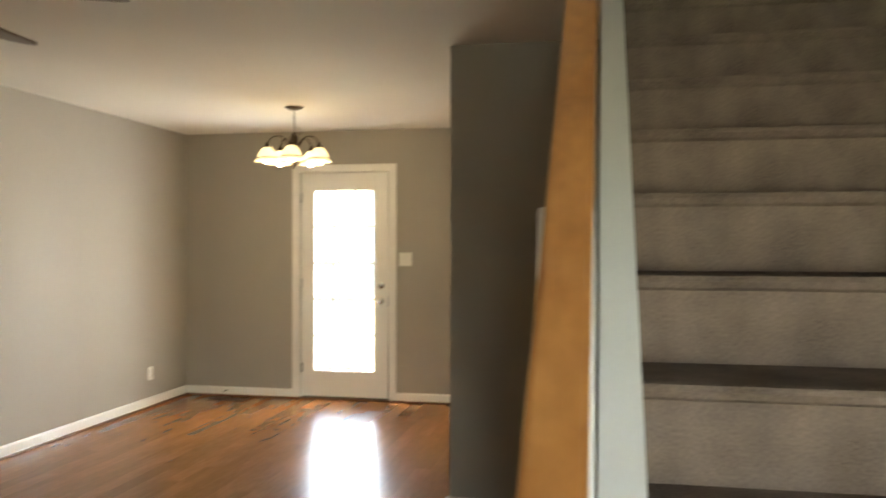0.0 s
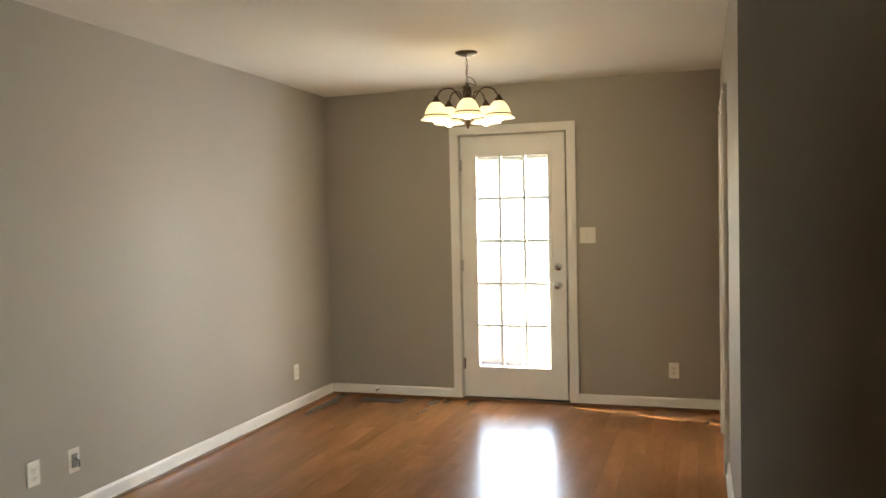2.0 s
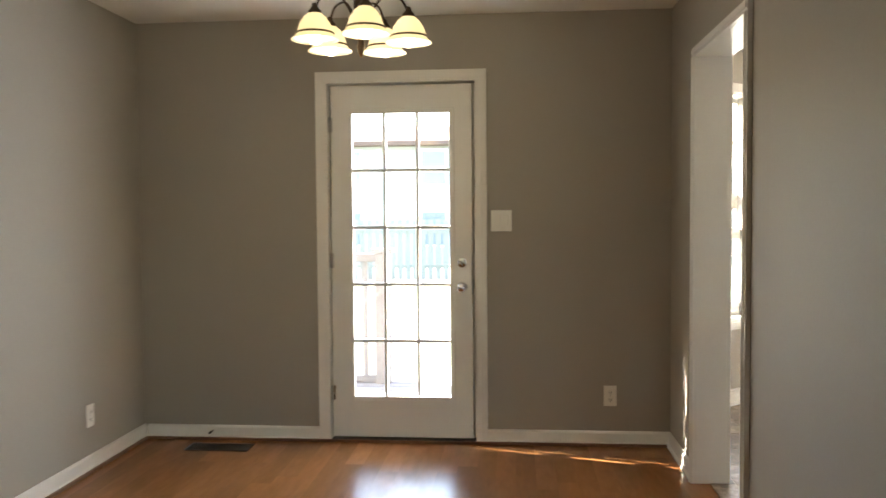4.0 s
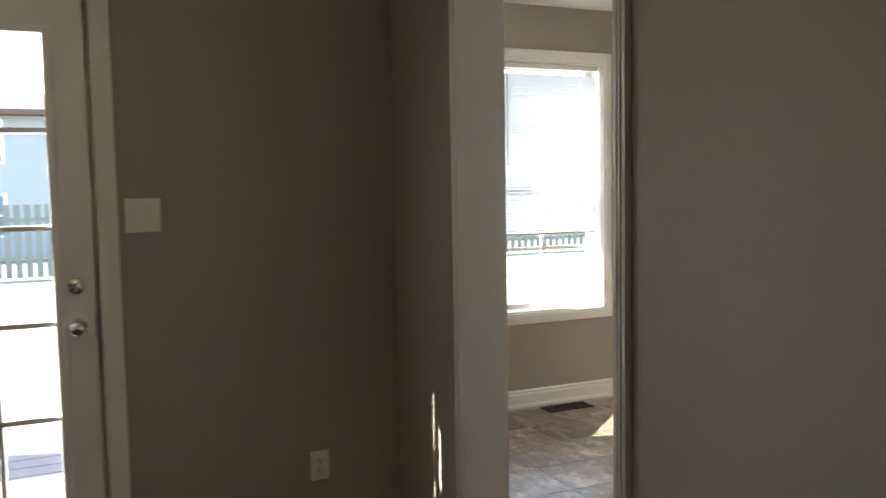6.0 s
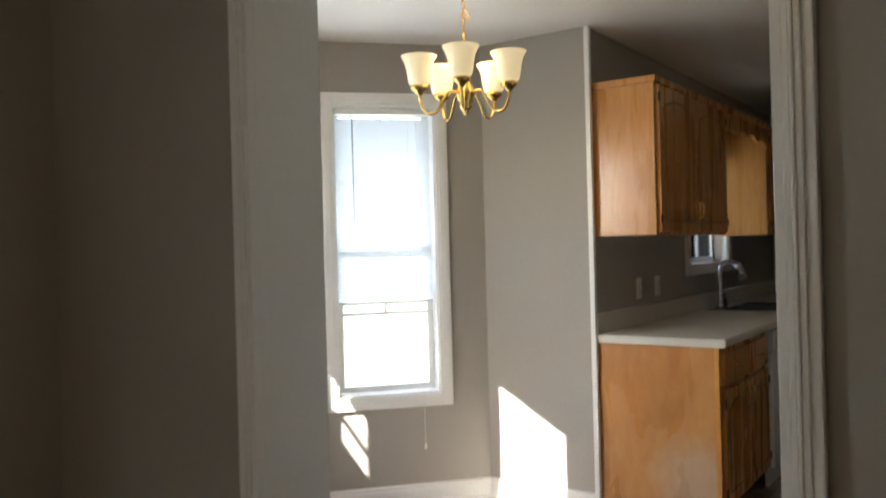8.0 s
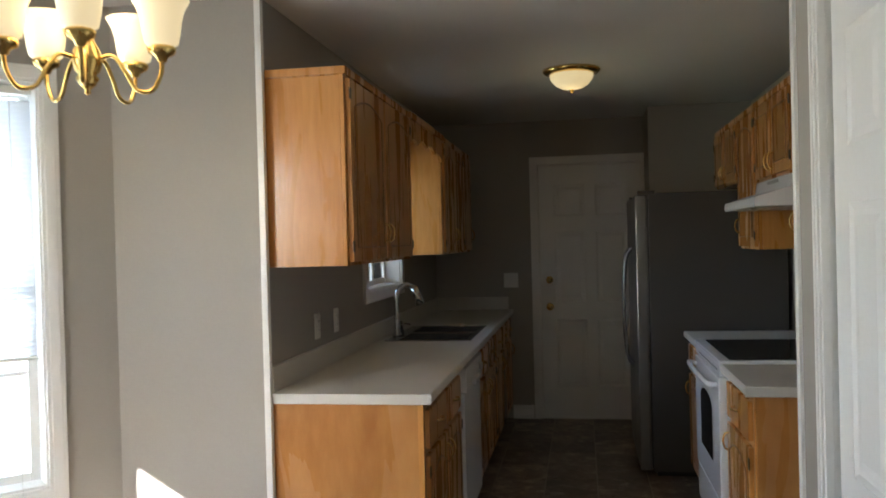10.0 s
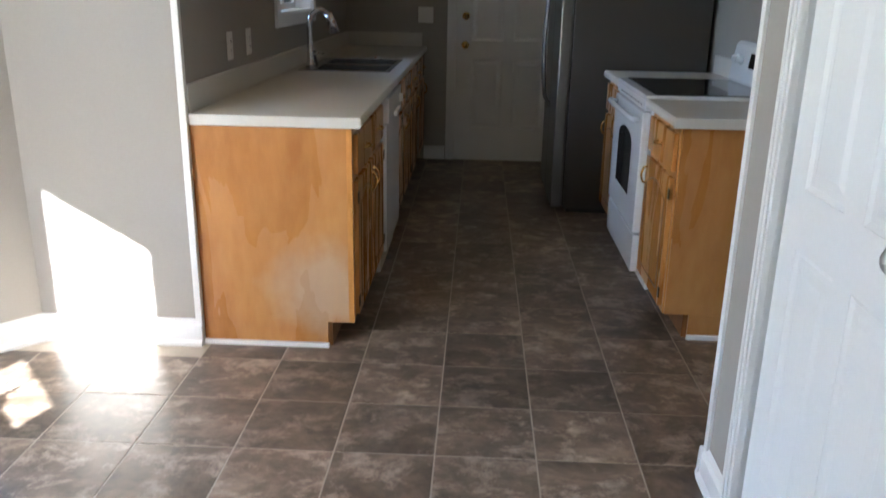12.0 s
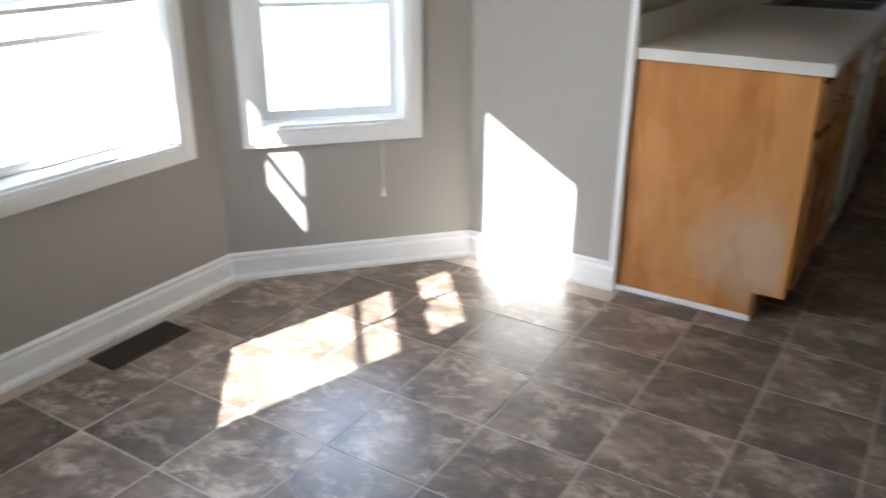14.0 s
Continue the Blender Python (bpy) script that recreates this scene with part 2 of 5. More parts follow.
# ---- builders ----
def box(bm, x0, y0, z0, x1, y1, z1, bevel=0.0):
    r = bmesh.ops.create_cube(bm, size=1, matrix=Matrix.Translation(((x0 + x1) / 2, (y0 + y1) / 2, (z0 + z1) / 2)) @ Matrix.Diagonal((abs(x1 - x0), abs(y1 - y0), abs(z1 - z0), 1)))
    if bevel:
        edges = list({e for v in r["verts"] for e in v.link_edges})
        bmesh.ops.bevel(bm, geom=edges, offset=bevel, segments=2, profile=0.6, affect='EDGES')
    return bm


def boxes(*rows, bevel=0.0):
    bm = bmesh.new()
    for row in rows:
        box(bm, *row, bevel=bevel)
    return bm


def lathe(profile, seg=24, centre=(0, 0, 0)):
    """A turned shape from (radius, height) pairs."""
    bm = bmesh.new()
    rings = []
    for r, z in profile:
        rings.append([bm.verts.new((centre[0] + r * math.cos(a), centre[1] + r * math.sin(a), centre[2] + z)) for a in (2 * math.pi * i / seg for i in range(seg))])
    for lo, hi in zip(rings, rings[1:]):
        for i in range(seg):
            bm.faces.new((lo[i], lo[(i + 1) % seg], hi[(i + 1) % seg], hi[i]))
    bmesh.ops.remove_doubles(bm, verts=bm.verts, dist=1e-5)
    for f in bm.faces:
        f.smooth = True
    bmesh.ops.recalc_face_normals(bm, faces=bm.faces)
    return bm


def tube(points, r, seg=10, bm=None, closed=False):
    """A round bar along a line of points."""
    bm = bm or bmesh.new()
    pts = [Vector(p) for p in points]
    rings, n = [], len(pts)
    side = None
    for i, p in enumerate(pts):
        a = pts[(i - 1) % n] if closed or i else p
        b = pts[(i + 1) % n] if closed or i < n - 1 else p
        d = (b - a).normalized()
        if side is None:
            side = d.orthogonal().normalized()
        side = (side - d * side.dot(d)).normalized()
        up = d.cross(side)
        rr = r(i / max(1, n - 1)) if callable(r) else r
        rings.append([bm.verts.new(p + rr * (math.cos(t) * side + math.sin(t) * up)) for t in (2 * math.pi * k / seg for k in range(seg))])
    pairs = list(zip(rings, rings[1:])) + ([(rings[-1], rings[0])] if closed else [])
    for lo, hi in pairs:
        for k in range(seg):
            f = bm.faces.new((lo[k], lo[(k + 1) % seg], hi[(k + 1) % seg], hi[k]))
            f.smooth = True
    if not closed:
        bm.faces.new(rings[0][::-1]); bm.faces.new(rings[-1])
    bmesh.ops.recalc_face_normals(bm, faces=bm.faces)
    return bm


def prism(outline, z0, z1):
    """An upright block over a plan outline."""
    bm = bmesh.new()
    lo = [bm.verts.new((x, y, z0)) for x, y in outline]
    hi = [bm.verts.new((x, y, z1)) for x, y in outline]
    bm.faces.new(lo[::-1]); bm.faces.new(hi)
    for i in range(len(lo)):
        j = (i + 1) % len(lo)
        bm.faces.new((lo[i], lo[j], hi[j], hi[i]))
    bmesh.ops.recalc_face_normals(bm, faces=bm.faces)
    return bm


def profile_x(outline, x0, x1):
    """A bar of constant section: outline in (y, z), run along x."""
    bm = bmesh.new()
    a = [bm.verts.new((x0, y, z)) for y, z in outline]
    b = [bm.verts.new((x1, y, z)) for y, z in outline]
    bm.faces.new(a[::-1]); bm.faces.new(b)
    for i in range(len(a)):
        j = (i + 1) % len(a)
        bm.faces.new((a[i], a[j], b[j], b[i]))
    bmesh.ops.recalc_face_normals(bm, faces=bm.faces)
    return bm


def made(name, bm, material):
    me = bpy.data.meshes.new(name)
    bm.to_mesh(me)
    bm.free()
    me.materials.append(material)
    return new(name, me)


def part(name, bm, material, parent, label=""):
    ob = made(name, bm, material)
    ob.parent = parent
    return tagged(ob, label)


def slab(us, vs, holes, t0, t1, place):
    """One connected slab with openings: cells between the cuts us and vs, less holes, from t0 to t1; place(u, v, t) gives the point."""
    bm = bmesh.new()
    grid = {}

    def corner(i, j, t):
        key = (i, j, t)
        if key not in grid:
            grid[key] = bm.verts.new(place(us[i], vs[j], t))
        return grid[key]

    solid = {(i, j) for i in range(len(us) - 1) for j in range(len(vs) - 1)} - set(holes)
    for i, j in solid:
        for t in (t0, t1):
            bm.faces.new([corner(a, b, t) for a, b in ((i, j), (i + 1, j), (i + 1, j + 1), (i, j + 1))])
        for di, dj, (a, b), (c, d) in ((-1, 0, (i, j), (i, j + 1)), (1, 0, (i + 1, j), (i + 1, j + 1)), (0, -1, (i, j), (i + 1, j)), (0, 1, (i, j + 1), (i + 1, j + 1))):
            if (i + di, j + dj) not in solid:
                bm.faces.new((corner(a, b, t0), corner(c, d, t0), corner(c, d, t1), corner(a, b, t1)))
    bmesh.ops.recalc_face_normals(bm, faces=bm.faces)
    return bm


def ALONG_X(u, v, t):
    return (u, t, v)


def ALONG_Y(u, v, t):
    return (t, u, v)


def FLAT(u, v, t):
    return (u, v, t)


def thing(name, m, label, category, group="", kind=""):
    ob = new(name)
    ob.empty_display_size = 0.1
    ob.matrix_world = m
    return tagged(ob, label, category, group, kind)


def structure(name, bm, material, label, category):
    return tagged(made(name, bm, material), label, category, kind="structure")


# ---- structure ----
H = 2.435
T = 0.14
XW, XE, XN = -1.145, 1.92, 2.06            # living west wall, divider's two faces
SOUTH, STAIR_X = -8.6, 2.78
KS, KE = -2.44, 8.41                       # kitchen south wall, east wall
NS = -1.745                                # nook south wall
BAY = [(2.06, 0.62), (2.82, 1.265), (3.965, 1.265), (4.68, 0.62)]

structure("ground", boxes((-60, -60, -0.60, 60, 90, -0.45)), surface("lawn", (0.20, 0.22, 0.14), 0.9, vary=0.4, scale=0.8, fine=30, bump=0.4), "sunlit pale green lawn around the house", "ground")
structure("foundation", boxes((-1.35, -8.8, -0.44, 8.6, 0.16, -0.05)), surface("concrete", (0.4, 0.39, 0.37), 0.9), "grey concrete foundation under the rooms", "foundation")
structure("foundation", prism([(2.0, 0.161), (2.0, 0.70), (2.75, 1.42), (4.03, 1.42), (4.83, 0.70), (4.83, 0.161)], -0.44, -0.05), surface("concrete", (0.4, 0.39, 0.37), 0.9), "grey concrete foundation under the bay", "foundation")

floor_living = structure("floor_living", boxes((XW - T, SOUTH - T, -0.05, 3.95, 0.0, -0.006)), SUBFLOOR, "orange-brown laminate plank floor with a satin shine", "floor")
floor_kitchen = structure("floor_kitchen", prism([(XE + 0.07, -2.5), (8.5, -2.5), (8.5, 0.05), (4.72, 0.05), (4.72, 0.66), (3.99, 1.32), (2.79, 1.32), (2.06, 0.66), (XE + 0.07, 0.66)], -0.0055, 0.0028), GROUT, "brown slate-look tile floor with pale joints", "floor")

structure("wall_west", boxes((XW - T, SOUTH - T, 0, XW, T, H)), PAINT, "greige painted living room wall", "wall")
structure("wall_north", slab([XW, -0.03, 0.845, XE], [0, 2.075, H], [(1, 0)], 0, T, ALONG_X), PAINT, "dark greige wall around the glazed back door", "wall")
structure("wall_divider", slab([-2.88, -1.506, -0.624, 0.72], [0, 2.066, H], [(1, 0)], XE, XN, ALONG_Y), PAINT, "greige wall with an open doorway to the breakfast nook", "wall")
structure("wall_block", boxes((XN, -2.88, 0, 2.70, NS - 0.12, H)), PAINT, "greige end of the closet wall facing the living room", "wall")
structure("wall_post", boxes((2.70, -2.98, 0, 2.79, -2.60, H)), TRIM, "narrow white painted wall end beside the stairs", "wall")
structure("wall_nook_south", slab([XN, 2.92, 3.632, 3.89], [0, 2.06, H], [(1, 0)], NS - 0.12, NS, ALONG_X), PAINT, "greige wall with the pantry door", "wall")
structure("wall_pantry_side", boxes((3.77, KS - T, 0, 3.89, NS - 0.12, H)), PAINT, "greige side wall of the pantry", "wall")
structure("wall_pantry_back", boxes((2.70, -2.6, 0, 3.77, -2.5, H)), PAINT, "plain back wall of the pantry", "wall")
structure("wall_kitchen_south", boxes((3.89, KS - T, 0, KE, KS, H)), PAINT, "greige kitchen wall behind the range", "wall")
structure("wall_kitchen_east", slab([KS - T, -1.71, -0.847, T], [0, 2.09, H], [(1, 0)], KE, KE + T, ALONG_Y), PAINT, "greige end wall of the kitchen with a door", "wall")
structure("wall_bulkhead", boxes((7.93, KS, 0, KE, -1.71, H)), PAINT, "greige boxed-out wall beside the refrigerator", "wall")
structure("wall_kitchen_north", slab([4.82, 6.16, 7.03, KE], [0, 1.20, 2.0, H], [(1, 1)], 0, T, ALONG_X), PAINT, "greige wall behind the sink counter with a small window", "wall")
structure("wall_stub", boxes((4.68, 0, 0, 4.82, 0.62, H)), PAINT, "greige wall return between the bay and the kitchen", "wall")


def slanted_wall(name, a, b, w0, w1, z0, z1, label):
    """A wall from a to b, its room face on that line, with a window opening from w0 to w1 along it."""
    a, b = Vector((*a, 0)), Vector((*b, 0))
    n = (b - a).length
    ang = math.degrees(math.atan2(b.y - a.y, b.x - a.x))
    ob = structure(name, slab([0, w0, w1, n], [0, z0, z1, H], [(1, 1)], 0, T, ALONG_X), PAINT, label, "wall")
    ob.matrix_world = pose(a.x, a.y, 0, 0, 0, ang)
    return ob


WIN_Z = (0.585, 2.105)                      # the windows' clear opening
LEFT = slanted_wall("wall_bay_west", BAY[0], BAY[1], 0.20, 0.80, *WIN_Z, "slanted greige bay wall with a window")
MID = slanted_wall("wall_bay_north", BAY[1], BAY[2], 0.20, 0.965, *WIN_Z, "greige bay wall with a wide window")
RIGHT = slanted_wall("wall_bay_east", BAY[2], BAY[3], 0.155, 0.695, *WIN_Z, "slanted greige bay wall with a window")

structure("wall_south", slab([XW, 2.83, 3.68, 3.95], [0, 0.35, 2.05, H], [(1, 1)], SOUTH - T, SOUTH, ALONG_X), PAINT, "greige front wall with a tall window", "wall")
structure("wall_stair_east", boxes((3.81, SOUTH, 0, 3.95, -2.6, 4.9)), PAINT, "tall greige wall of the stairwell", "wall")
structure("wall_stair_north", boxes((2.79, -2.6, 0, 3.81, -2.5, 4.9)), PAINT, "greige wall closing the passage under the stairs", "wall")
structure("wall_stair_upper", boxes((2.60, -7.0, H + 0.12, 2.69, -2.6, 4.9), (2.69, -7.1, H + 0.12, 3.81, -7.0, 4.9)), PAINT, "greige upper wall round the stairwell", "wall")
structure("ceiling", boxes((XW - T, SOUTH - T, H, 2.69, T, H + 0.12), (2.69, SOUTH - T, H, 3.95, -7.0, H + 0.12), (2.6, -7.1, 4.9, 3.95, -2.5, 5.0), (2.69, -2.5, H, 8.56, T, H + 0.12), (2.6, -2.6, H + 0.121, 3.95, -2.5, 4.9)), CEIL, "off-white painted ceiling", "ceiling")
structure("ceiling_bay", prism([(XE, 0.14), (XE, 0.70), (2.75, 1.42), (4.03, 1.42), (4.83, 0.70), (4.83, 0.14)], H, H + 0.12), CEIL, "off-white painted ceiling of the bay", "ceiling")


# ---- trim ----
BASE_LOW = [(0, 0), (-0.022, 0), (-0.022, 0.012), (-0.014, 0.020), (-0.014, 0.070), (-0.008, 0.080), (0, 0.082)]
BASE_TALL = [(0, 0), (-0.024, 0), (-0.024, 0.016), (-0.015, 0.028), (-0.015, 0.082), (-0.009, 0.095), (-0.011, 0.102), (0, 0.112)]


def baseboard(a, b, tall=False, label="white painted baseboard along the wall"):
    """A moulded board from a to b; the room lies on the right hand of that way."""
    a, b = Vector((*a, 0)), Vector((*b, 0))
    ob = structure("baseboard", profile_x(BASE_TALL if tall else BASE_LOW, 0, (b - a).length), TRIM, label, "baseboard")
    ob.matrix_world = pose(a.x, a.y, 0.0, 0, 0, math.degrees(math.atan2(b.y - a.y, b.x - a.x)))
    return ob


baseboard((XW, SOUTH), (XW, 0))
baseboard((XW + 0.023, 0), (-0.082, 0))
baseboard((0.878, 0), (XE - 0.002, 0))
baseboard((XE, 0 - 0.023), (XE, -0.61))
baseboard((XE, -1.54), (XE, -2.88))
baseboard((XE - 0.022, -2.88), (2.70, -2.88))
for p, q in ((BAY[0], BAY[1]), (BAY[1], BAY[2]), (BAY[2], BAY[3])):
    baseboard(p, q, True, "tall white moulded baseboard round the bay")
baseboard((4.68, 0.62), (4.68, -0.012), True, "tall white moulded baseboard on the wall return")
baseboard((XN, -0.60), (XN, 0.62), True, "tall white moulded baseboard")
baseboard((3.89, NS), (3.70, NS), True, "short white baseboard at the wall corner")
baseboard((3.89, KS), (3.89, NS + 0.02), True, "tall white moulded baseboard")
baseboard((KE, -0.62), (KE, -0.79), True, "white baseboard beside the kitchen door")
structure("trim_corner_bead", boxes((4.672, -0.014, 0.0, 4.70, 0.012, H), bevel=0.003), TRIM, "white corner strip on the wall return", "trim")
structure("trim_corner_bead", boxes((3.868, NS - 0.004, 0.0, 3.899, NS + 0.009, H), bevel=0.003), TRIM, "white corner strip on the pantry wall", "trim")
shoe = surface("dark_shoe_moulding", (0.16, 0.07, 0.03), 0.4)
structure("trim_shoe", boxes((XW + 0.0225, -0.040, 0, XE - 0.024, -0.0225, 0.016), (XW + 0.0225, SOUTH, 0, XW + 0.040, -0.041, 0.016), bevel=0.004), shoe, "brown quarter-round at the foot of the baseboard", "trim")


def casing_bars(w0, w1, top, width=0.066, proud=0.020, sill=0.0, foot=0.0):
    """Door or window casing in local x and z with a stepped face; returns (left, right, head) meshes."""
    out = []
    for x0, x1 in ((w0 - width, w0), (w1, w1 + width)):
        out.append(boxes((x0, -proud, foot, x1, 0, top + 0.0), (x0 + 0.012, -proud - 0.005, foot, x1 - 0.012, -proud + 0.001, top), (x0 + 0.026, -proud - 0.008, foot, x1 - 0.026, -proud - 0.004, top), bevel=0.0025))
    out.append(boxes((w0 - width, -proud, top, w1 + width, 0, top + width), (w0 - width + 0.012, -proud - 0.005, top + 0.012, w1 + width - 0.012, -proud + 0.001, top + width - 0.012), bevel=0.0025))
    return out


def frame_set(name, m, w0, w1, top, depth, label, both=False, foot=0.0, width=0.066, stop=0.0):
    """A lined opening: casing on the near face and jambs through the wall."""
    th = thing(name, m, label, "door frame", kind="structure")
    for bm, n in zip(casing_bars(w0, w1, top, width, foot=foot), ("casing", "casing", "head_casing")):
        part(n, bm, TRIM, th)
    if both:
        for bm, n in zip(casing_bars(w0, w1, top, width, foot=foot), ("casing", "casing", "head_casing")):
            bmesh.ops.transform(bm, matrix=Matrix.Translation((w0 + w1, depth, 0)) @ Matrix.Rotation(math.pi, 4, 'Z'), verts=bm.verts)
            part(n, bm, TRIM, th)
    part("jamb", boxes((w0 - 0.014, -0.004, foot, w0 + 0.001, depth + 0.004, top), bevel=0.002), TRIM, th)
    part("jamb", boxes((w1 - 0.001, -0.004, foot, w1 + 0.014, depth + 0.004, top), bevel=0.002), TRIM, th)
    part("head_jamb", boxes((w0 - 0.014, -0.0035, top - 0.001, w1 + 0.014, depth + 0.0035, top + 0.014), bevel=0.002), TRIM, th)
    if stop:
        part("door_stop_strip", boxes((w0, stop, foot, w0 + 0.022, stop + 0.012, top - 0.001)), TRIM, th)
        part("door_stop_strip", boxes((w1 - 0.022, stop, foot, w1, stop + 0.012, top - 0.001)), TRIM, th)
        part("head_stop_strip", boxes((w0 + 0.022, stop, top - 0.034, w1 - 0.022, stop + 0.012, top - 0.001)), TRIM, th)
    return th


frame_set("door_frame_back", pose(0, 0, 0), -0.016, 0.830, 2.062, T, "white painted casing round the back door", stop=0.0555)
frame_set("door_frame_nook", pose(XE, 0, 0, 0, 0, -90), 0.640, 1.490, 2.050, XN - XE, "white fluted casing of the open doorway", both=True, width=0.046)
frame_set("door_frame_kitchen", pose(KE, 0, 0, 0, 0, -90), 0.862, 1.695, 2.075, T, "white casing round the kitchen door", stop=0.0452)
frame_set("door_frame_pantry", pose(0, NS, 0, 0, 0, 180), -3.617, -2.935, 2.045, 0.12, "white casing round the pantry door", stop=0.042)


def doorknob(parent, x, y, z, metal, r=0.027, out=-1):
    k = lathe([(0.0, 0.0), (0.031, 0.0), (0.031, 0.006), (0.012, 0.010), (0.011, 0.030), (0.020, 0.036), (r, 0.048), (r * 0.95, 0.058), (r * 0.6, 0.066), (0, 0.068)], 20)
    bmesh.ops.transform(k, matrix=Matrix.Translation((x, y, z)) @ Matrix.Rotation(radians(90 if out < 0 else -90), 4, 'X'), verts=k.verts)
    return part("knob", k, metal, parent, "round metal knob")


def deadbolt(parent, x, y, z, metal, out=-1):
    k = lathe([(0, 0), (0.030, 0), (0.030, 0.008), (0.024, 0.016), (0, 0.017)], 20)
    box(k, -0.005, -0.016, 0.016, 0.005, 0.016, 0.030, bevel=0.002)
    bmesh.ops.transform(k, matrix=Matrix.Translation((x, y, z)) @ Matrix.Rotation(radians(90 if out < 0 else -90), 4, 'X'), verts=k.verts)
    return part("deadbolt", k, metal, parent, "round deadbolt with a thumb turn")


def hinge(parent, x, y, z, metal=STEEL):
    h = tube([(x, y, z - 0.045), (x, y, z + 0.045)], 0.006, 8)
    box(h, x - 0.016, y + 0.004, z - 0.042, x + 0.016, y + 0.008, z + 0.042)
    return part("hinge", h, metal, parent, "small metal hinge")


# ---- glazed back door ----
door = thing("door_1", pose(0, 0.012, 0.0), "white glazed back door with fifteen small panes, closed", "door", kind="structure")
GX0, GX1, GZ0, GZ1 = 0.120, 0.690, 0.255, 1.895
DT = 0.044
part("slab", boxes((0.0, 0, 0.022, GX0, DT, 2.048), (GX1, 0, 0.022, 0.813, DT, 2.048), (GX0, 0, 0.022, GX1, DT, GZ0), (GX0, 0, GZ1, GX1, DT, 2.048), bevel=0.0015), DOORP, door)
part("glazing_bead", boxes((GX0 - 0.022, -0.012, GZ0 - 0.022, GX0 + 0.006, 0.0, GZ1 + 0.022), (GX1 - 0.006, -0.012, GZ0 - 0.022, GX1 + 0.022, 0.0, GZ1 + 0.022), (GX0 + 0.006, -0.012, GZ0 - 0.022, GX1 - 0.006, 0.0, GZ0 + 0.006), (GX0 + 0.006, -0.012, GZ1 - 0.006, GX1 - 0.006, 0.0, GZ1 + 0.022), bevel=0.003), DOORP, door)
pw, ph = (GX1 - GX0) / 3, (GZ1 - GZ0) / 5
for i in range(1, 3):
    x = GX0 + i * pw
    part("muntin", boxes((x - 0.009, -0.006, GZ0, x + 0.009, DT - 0.006, GZ1), bevel=0.003), DOORP, door)
for j in range(1, 5):
    z = GZ0 + j * ph
    part("muntin", boxes((GX0, -0.005, z - 0.009, GX1, DT - 0.007, z + 0.009), bevel=0.003), DOORP, door)
for i in range(3):
    for j in range(5):
        x, z = GX0 + i * pw, GZ0 + j * ph
        pn = part("pane", boxes((x + 0.008, 0.018, z + 0.008, x + pw - 0.008, 0.022, z + ph - 0.008)), GLASS, door)
        pn.visible_shadow = False
deadbolt(door, 0.753, 0.0, 1.036, CHROME)
doorknob(door, 0.751, 0.0, 0.895, CHROME)
for z in (0.28, 1.05, 1.83):
    hinge(door, -0.006, -0.006, z)
part("latch_plate", boxes((0.809, -0.002, 0.85, 0.8165, 0.03, 0.94)), STEEL, door)
structure("threshold", boxes((-0.012, -0.015, -0.004, 0.826, T + 0.03, 0.014), bevel=0.004), surface("dark_threshold", (0.05, 0.04, 0.035), 0.45, 0.5), "dark metal threshold under the back door", "threshold")
sweep = made("door_sweep", boxes((0.002, 0.014, 0.0145, 0.811, 0.05, 0.0215)), DARKP)
sweep.parent = door


# ---- six-panel doors ----
def panel_door(name, m, w, h, label, panels, material=DOORP, kind="structure"):
    """A moulded door: slab, raised stiles and rails, bevelled panel fields. Local x is the width, -y the near face."""
    th = thing(name, m, label, "door", kind=kind)
    part("slab", boxes((0, 0.006, 0, w, 0.034, h), bevel=0.001), material, th)
    xs, zs = panels
    cuts = []
    for x0, x1 in xs:
        for z0, z1 in zs:
            cuts.append((x0, x1, z0, z1))
    edges = sorted({0, w, *[v for p in xs for v in p]})
    heights = sorted({0, h, *[v for p in zs for v in p]})
    fr = bmesh.new()
    for i in range(0, len(edges) - 1, 2):
        box(fr, edges[i], 0, 0, edges[i + 1], 0.0058, h)
    for x0, x1 in xs:
        for i in range(0, len(heights) - 1, 2):
            box(fr, x0, 0, heights[i], x1, 0.0058, heights[i + 1])
    part("frame", fr, material, th)
    for x0, x1, z0, z1 in cuts:
        f = bmesh.new()
        v = [[f.verts.new((x, y, z)) for x, z in ((x0 + d, z0 + d), (x1 - d, z0 + d), (x1 - d, z1 - d), (x0 + d, z1 - d))] for d, y in ((0.0005, 0.0005), (0.012, 0.0055), (0.026, 0.0055), (0.045, 0.0008))]
        for a, b in zip(v, v[1:]):
            for k in range(4):
                f.faces.new((a[k], a[(k + 1) % 4], b[(k + 1) % 4], b[k]))
        f.faces.new(v[-1])
        bmesh.ops.recalc_face_normals(f, faces=f.faces)
        part("panel", f, material, th)
    return th


kd = panel_door("door_2", pose(KE + 0.012, -0.878, 0.012, 0, 0, -90), 0.80, 2.045, "closed white six-panel kitchen door with brass fittings", (((0.11, 0.36), (0.44, 0.69)), ((0.25, 0.80), (0.94, 1.52), (1.64, 1.90))))
deadbolt(kd, 0.062, 0.0, 1.125, BRASS)
doorknob(kd, 0.060, 0.0, 0.905, BRASS)
pd = panel_door("door_3", pose(3.602, NS - 0.006, 0.010, 0, 0, 180), 0.652, 2.02, "closed white six-panel pantry door", (((0.09, 0.285), (0.367, 0.562)), ((0.24, 0.82), (0.95, 1.52), (1.64, 1.88))))
doorknob(pd, 0.585, 0.0, 0.955, surface("satin_nickel", (0.72, 0.71, 0.69), 0.42, 1.0, vary=0.03, bump=0.0), 0.024)


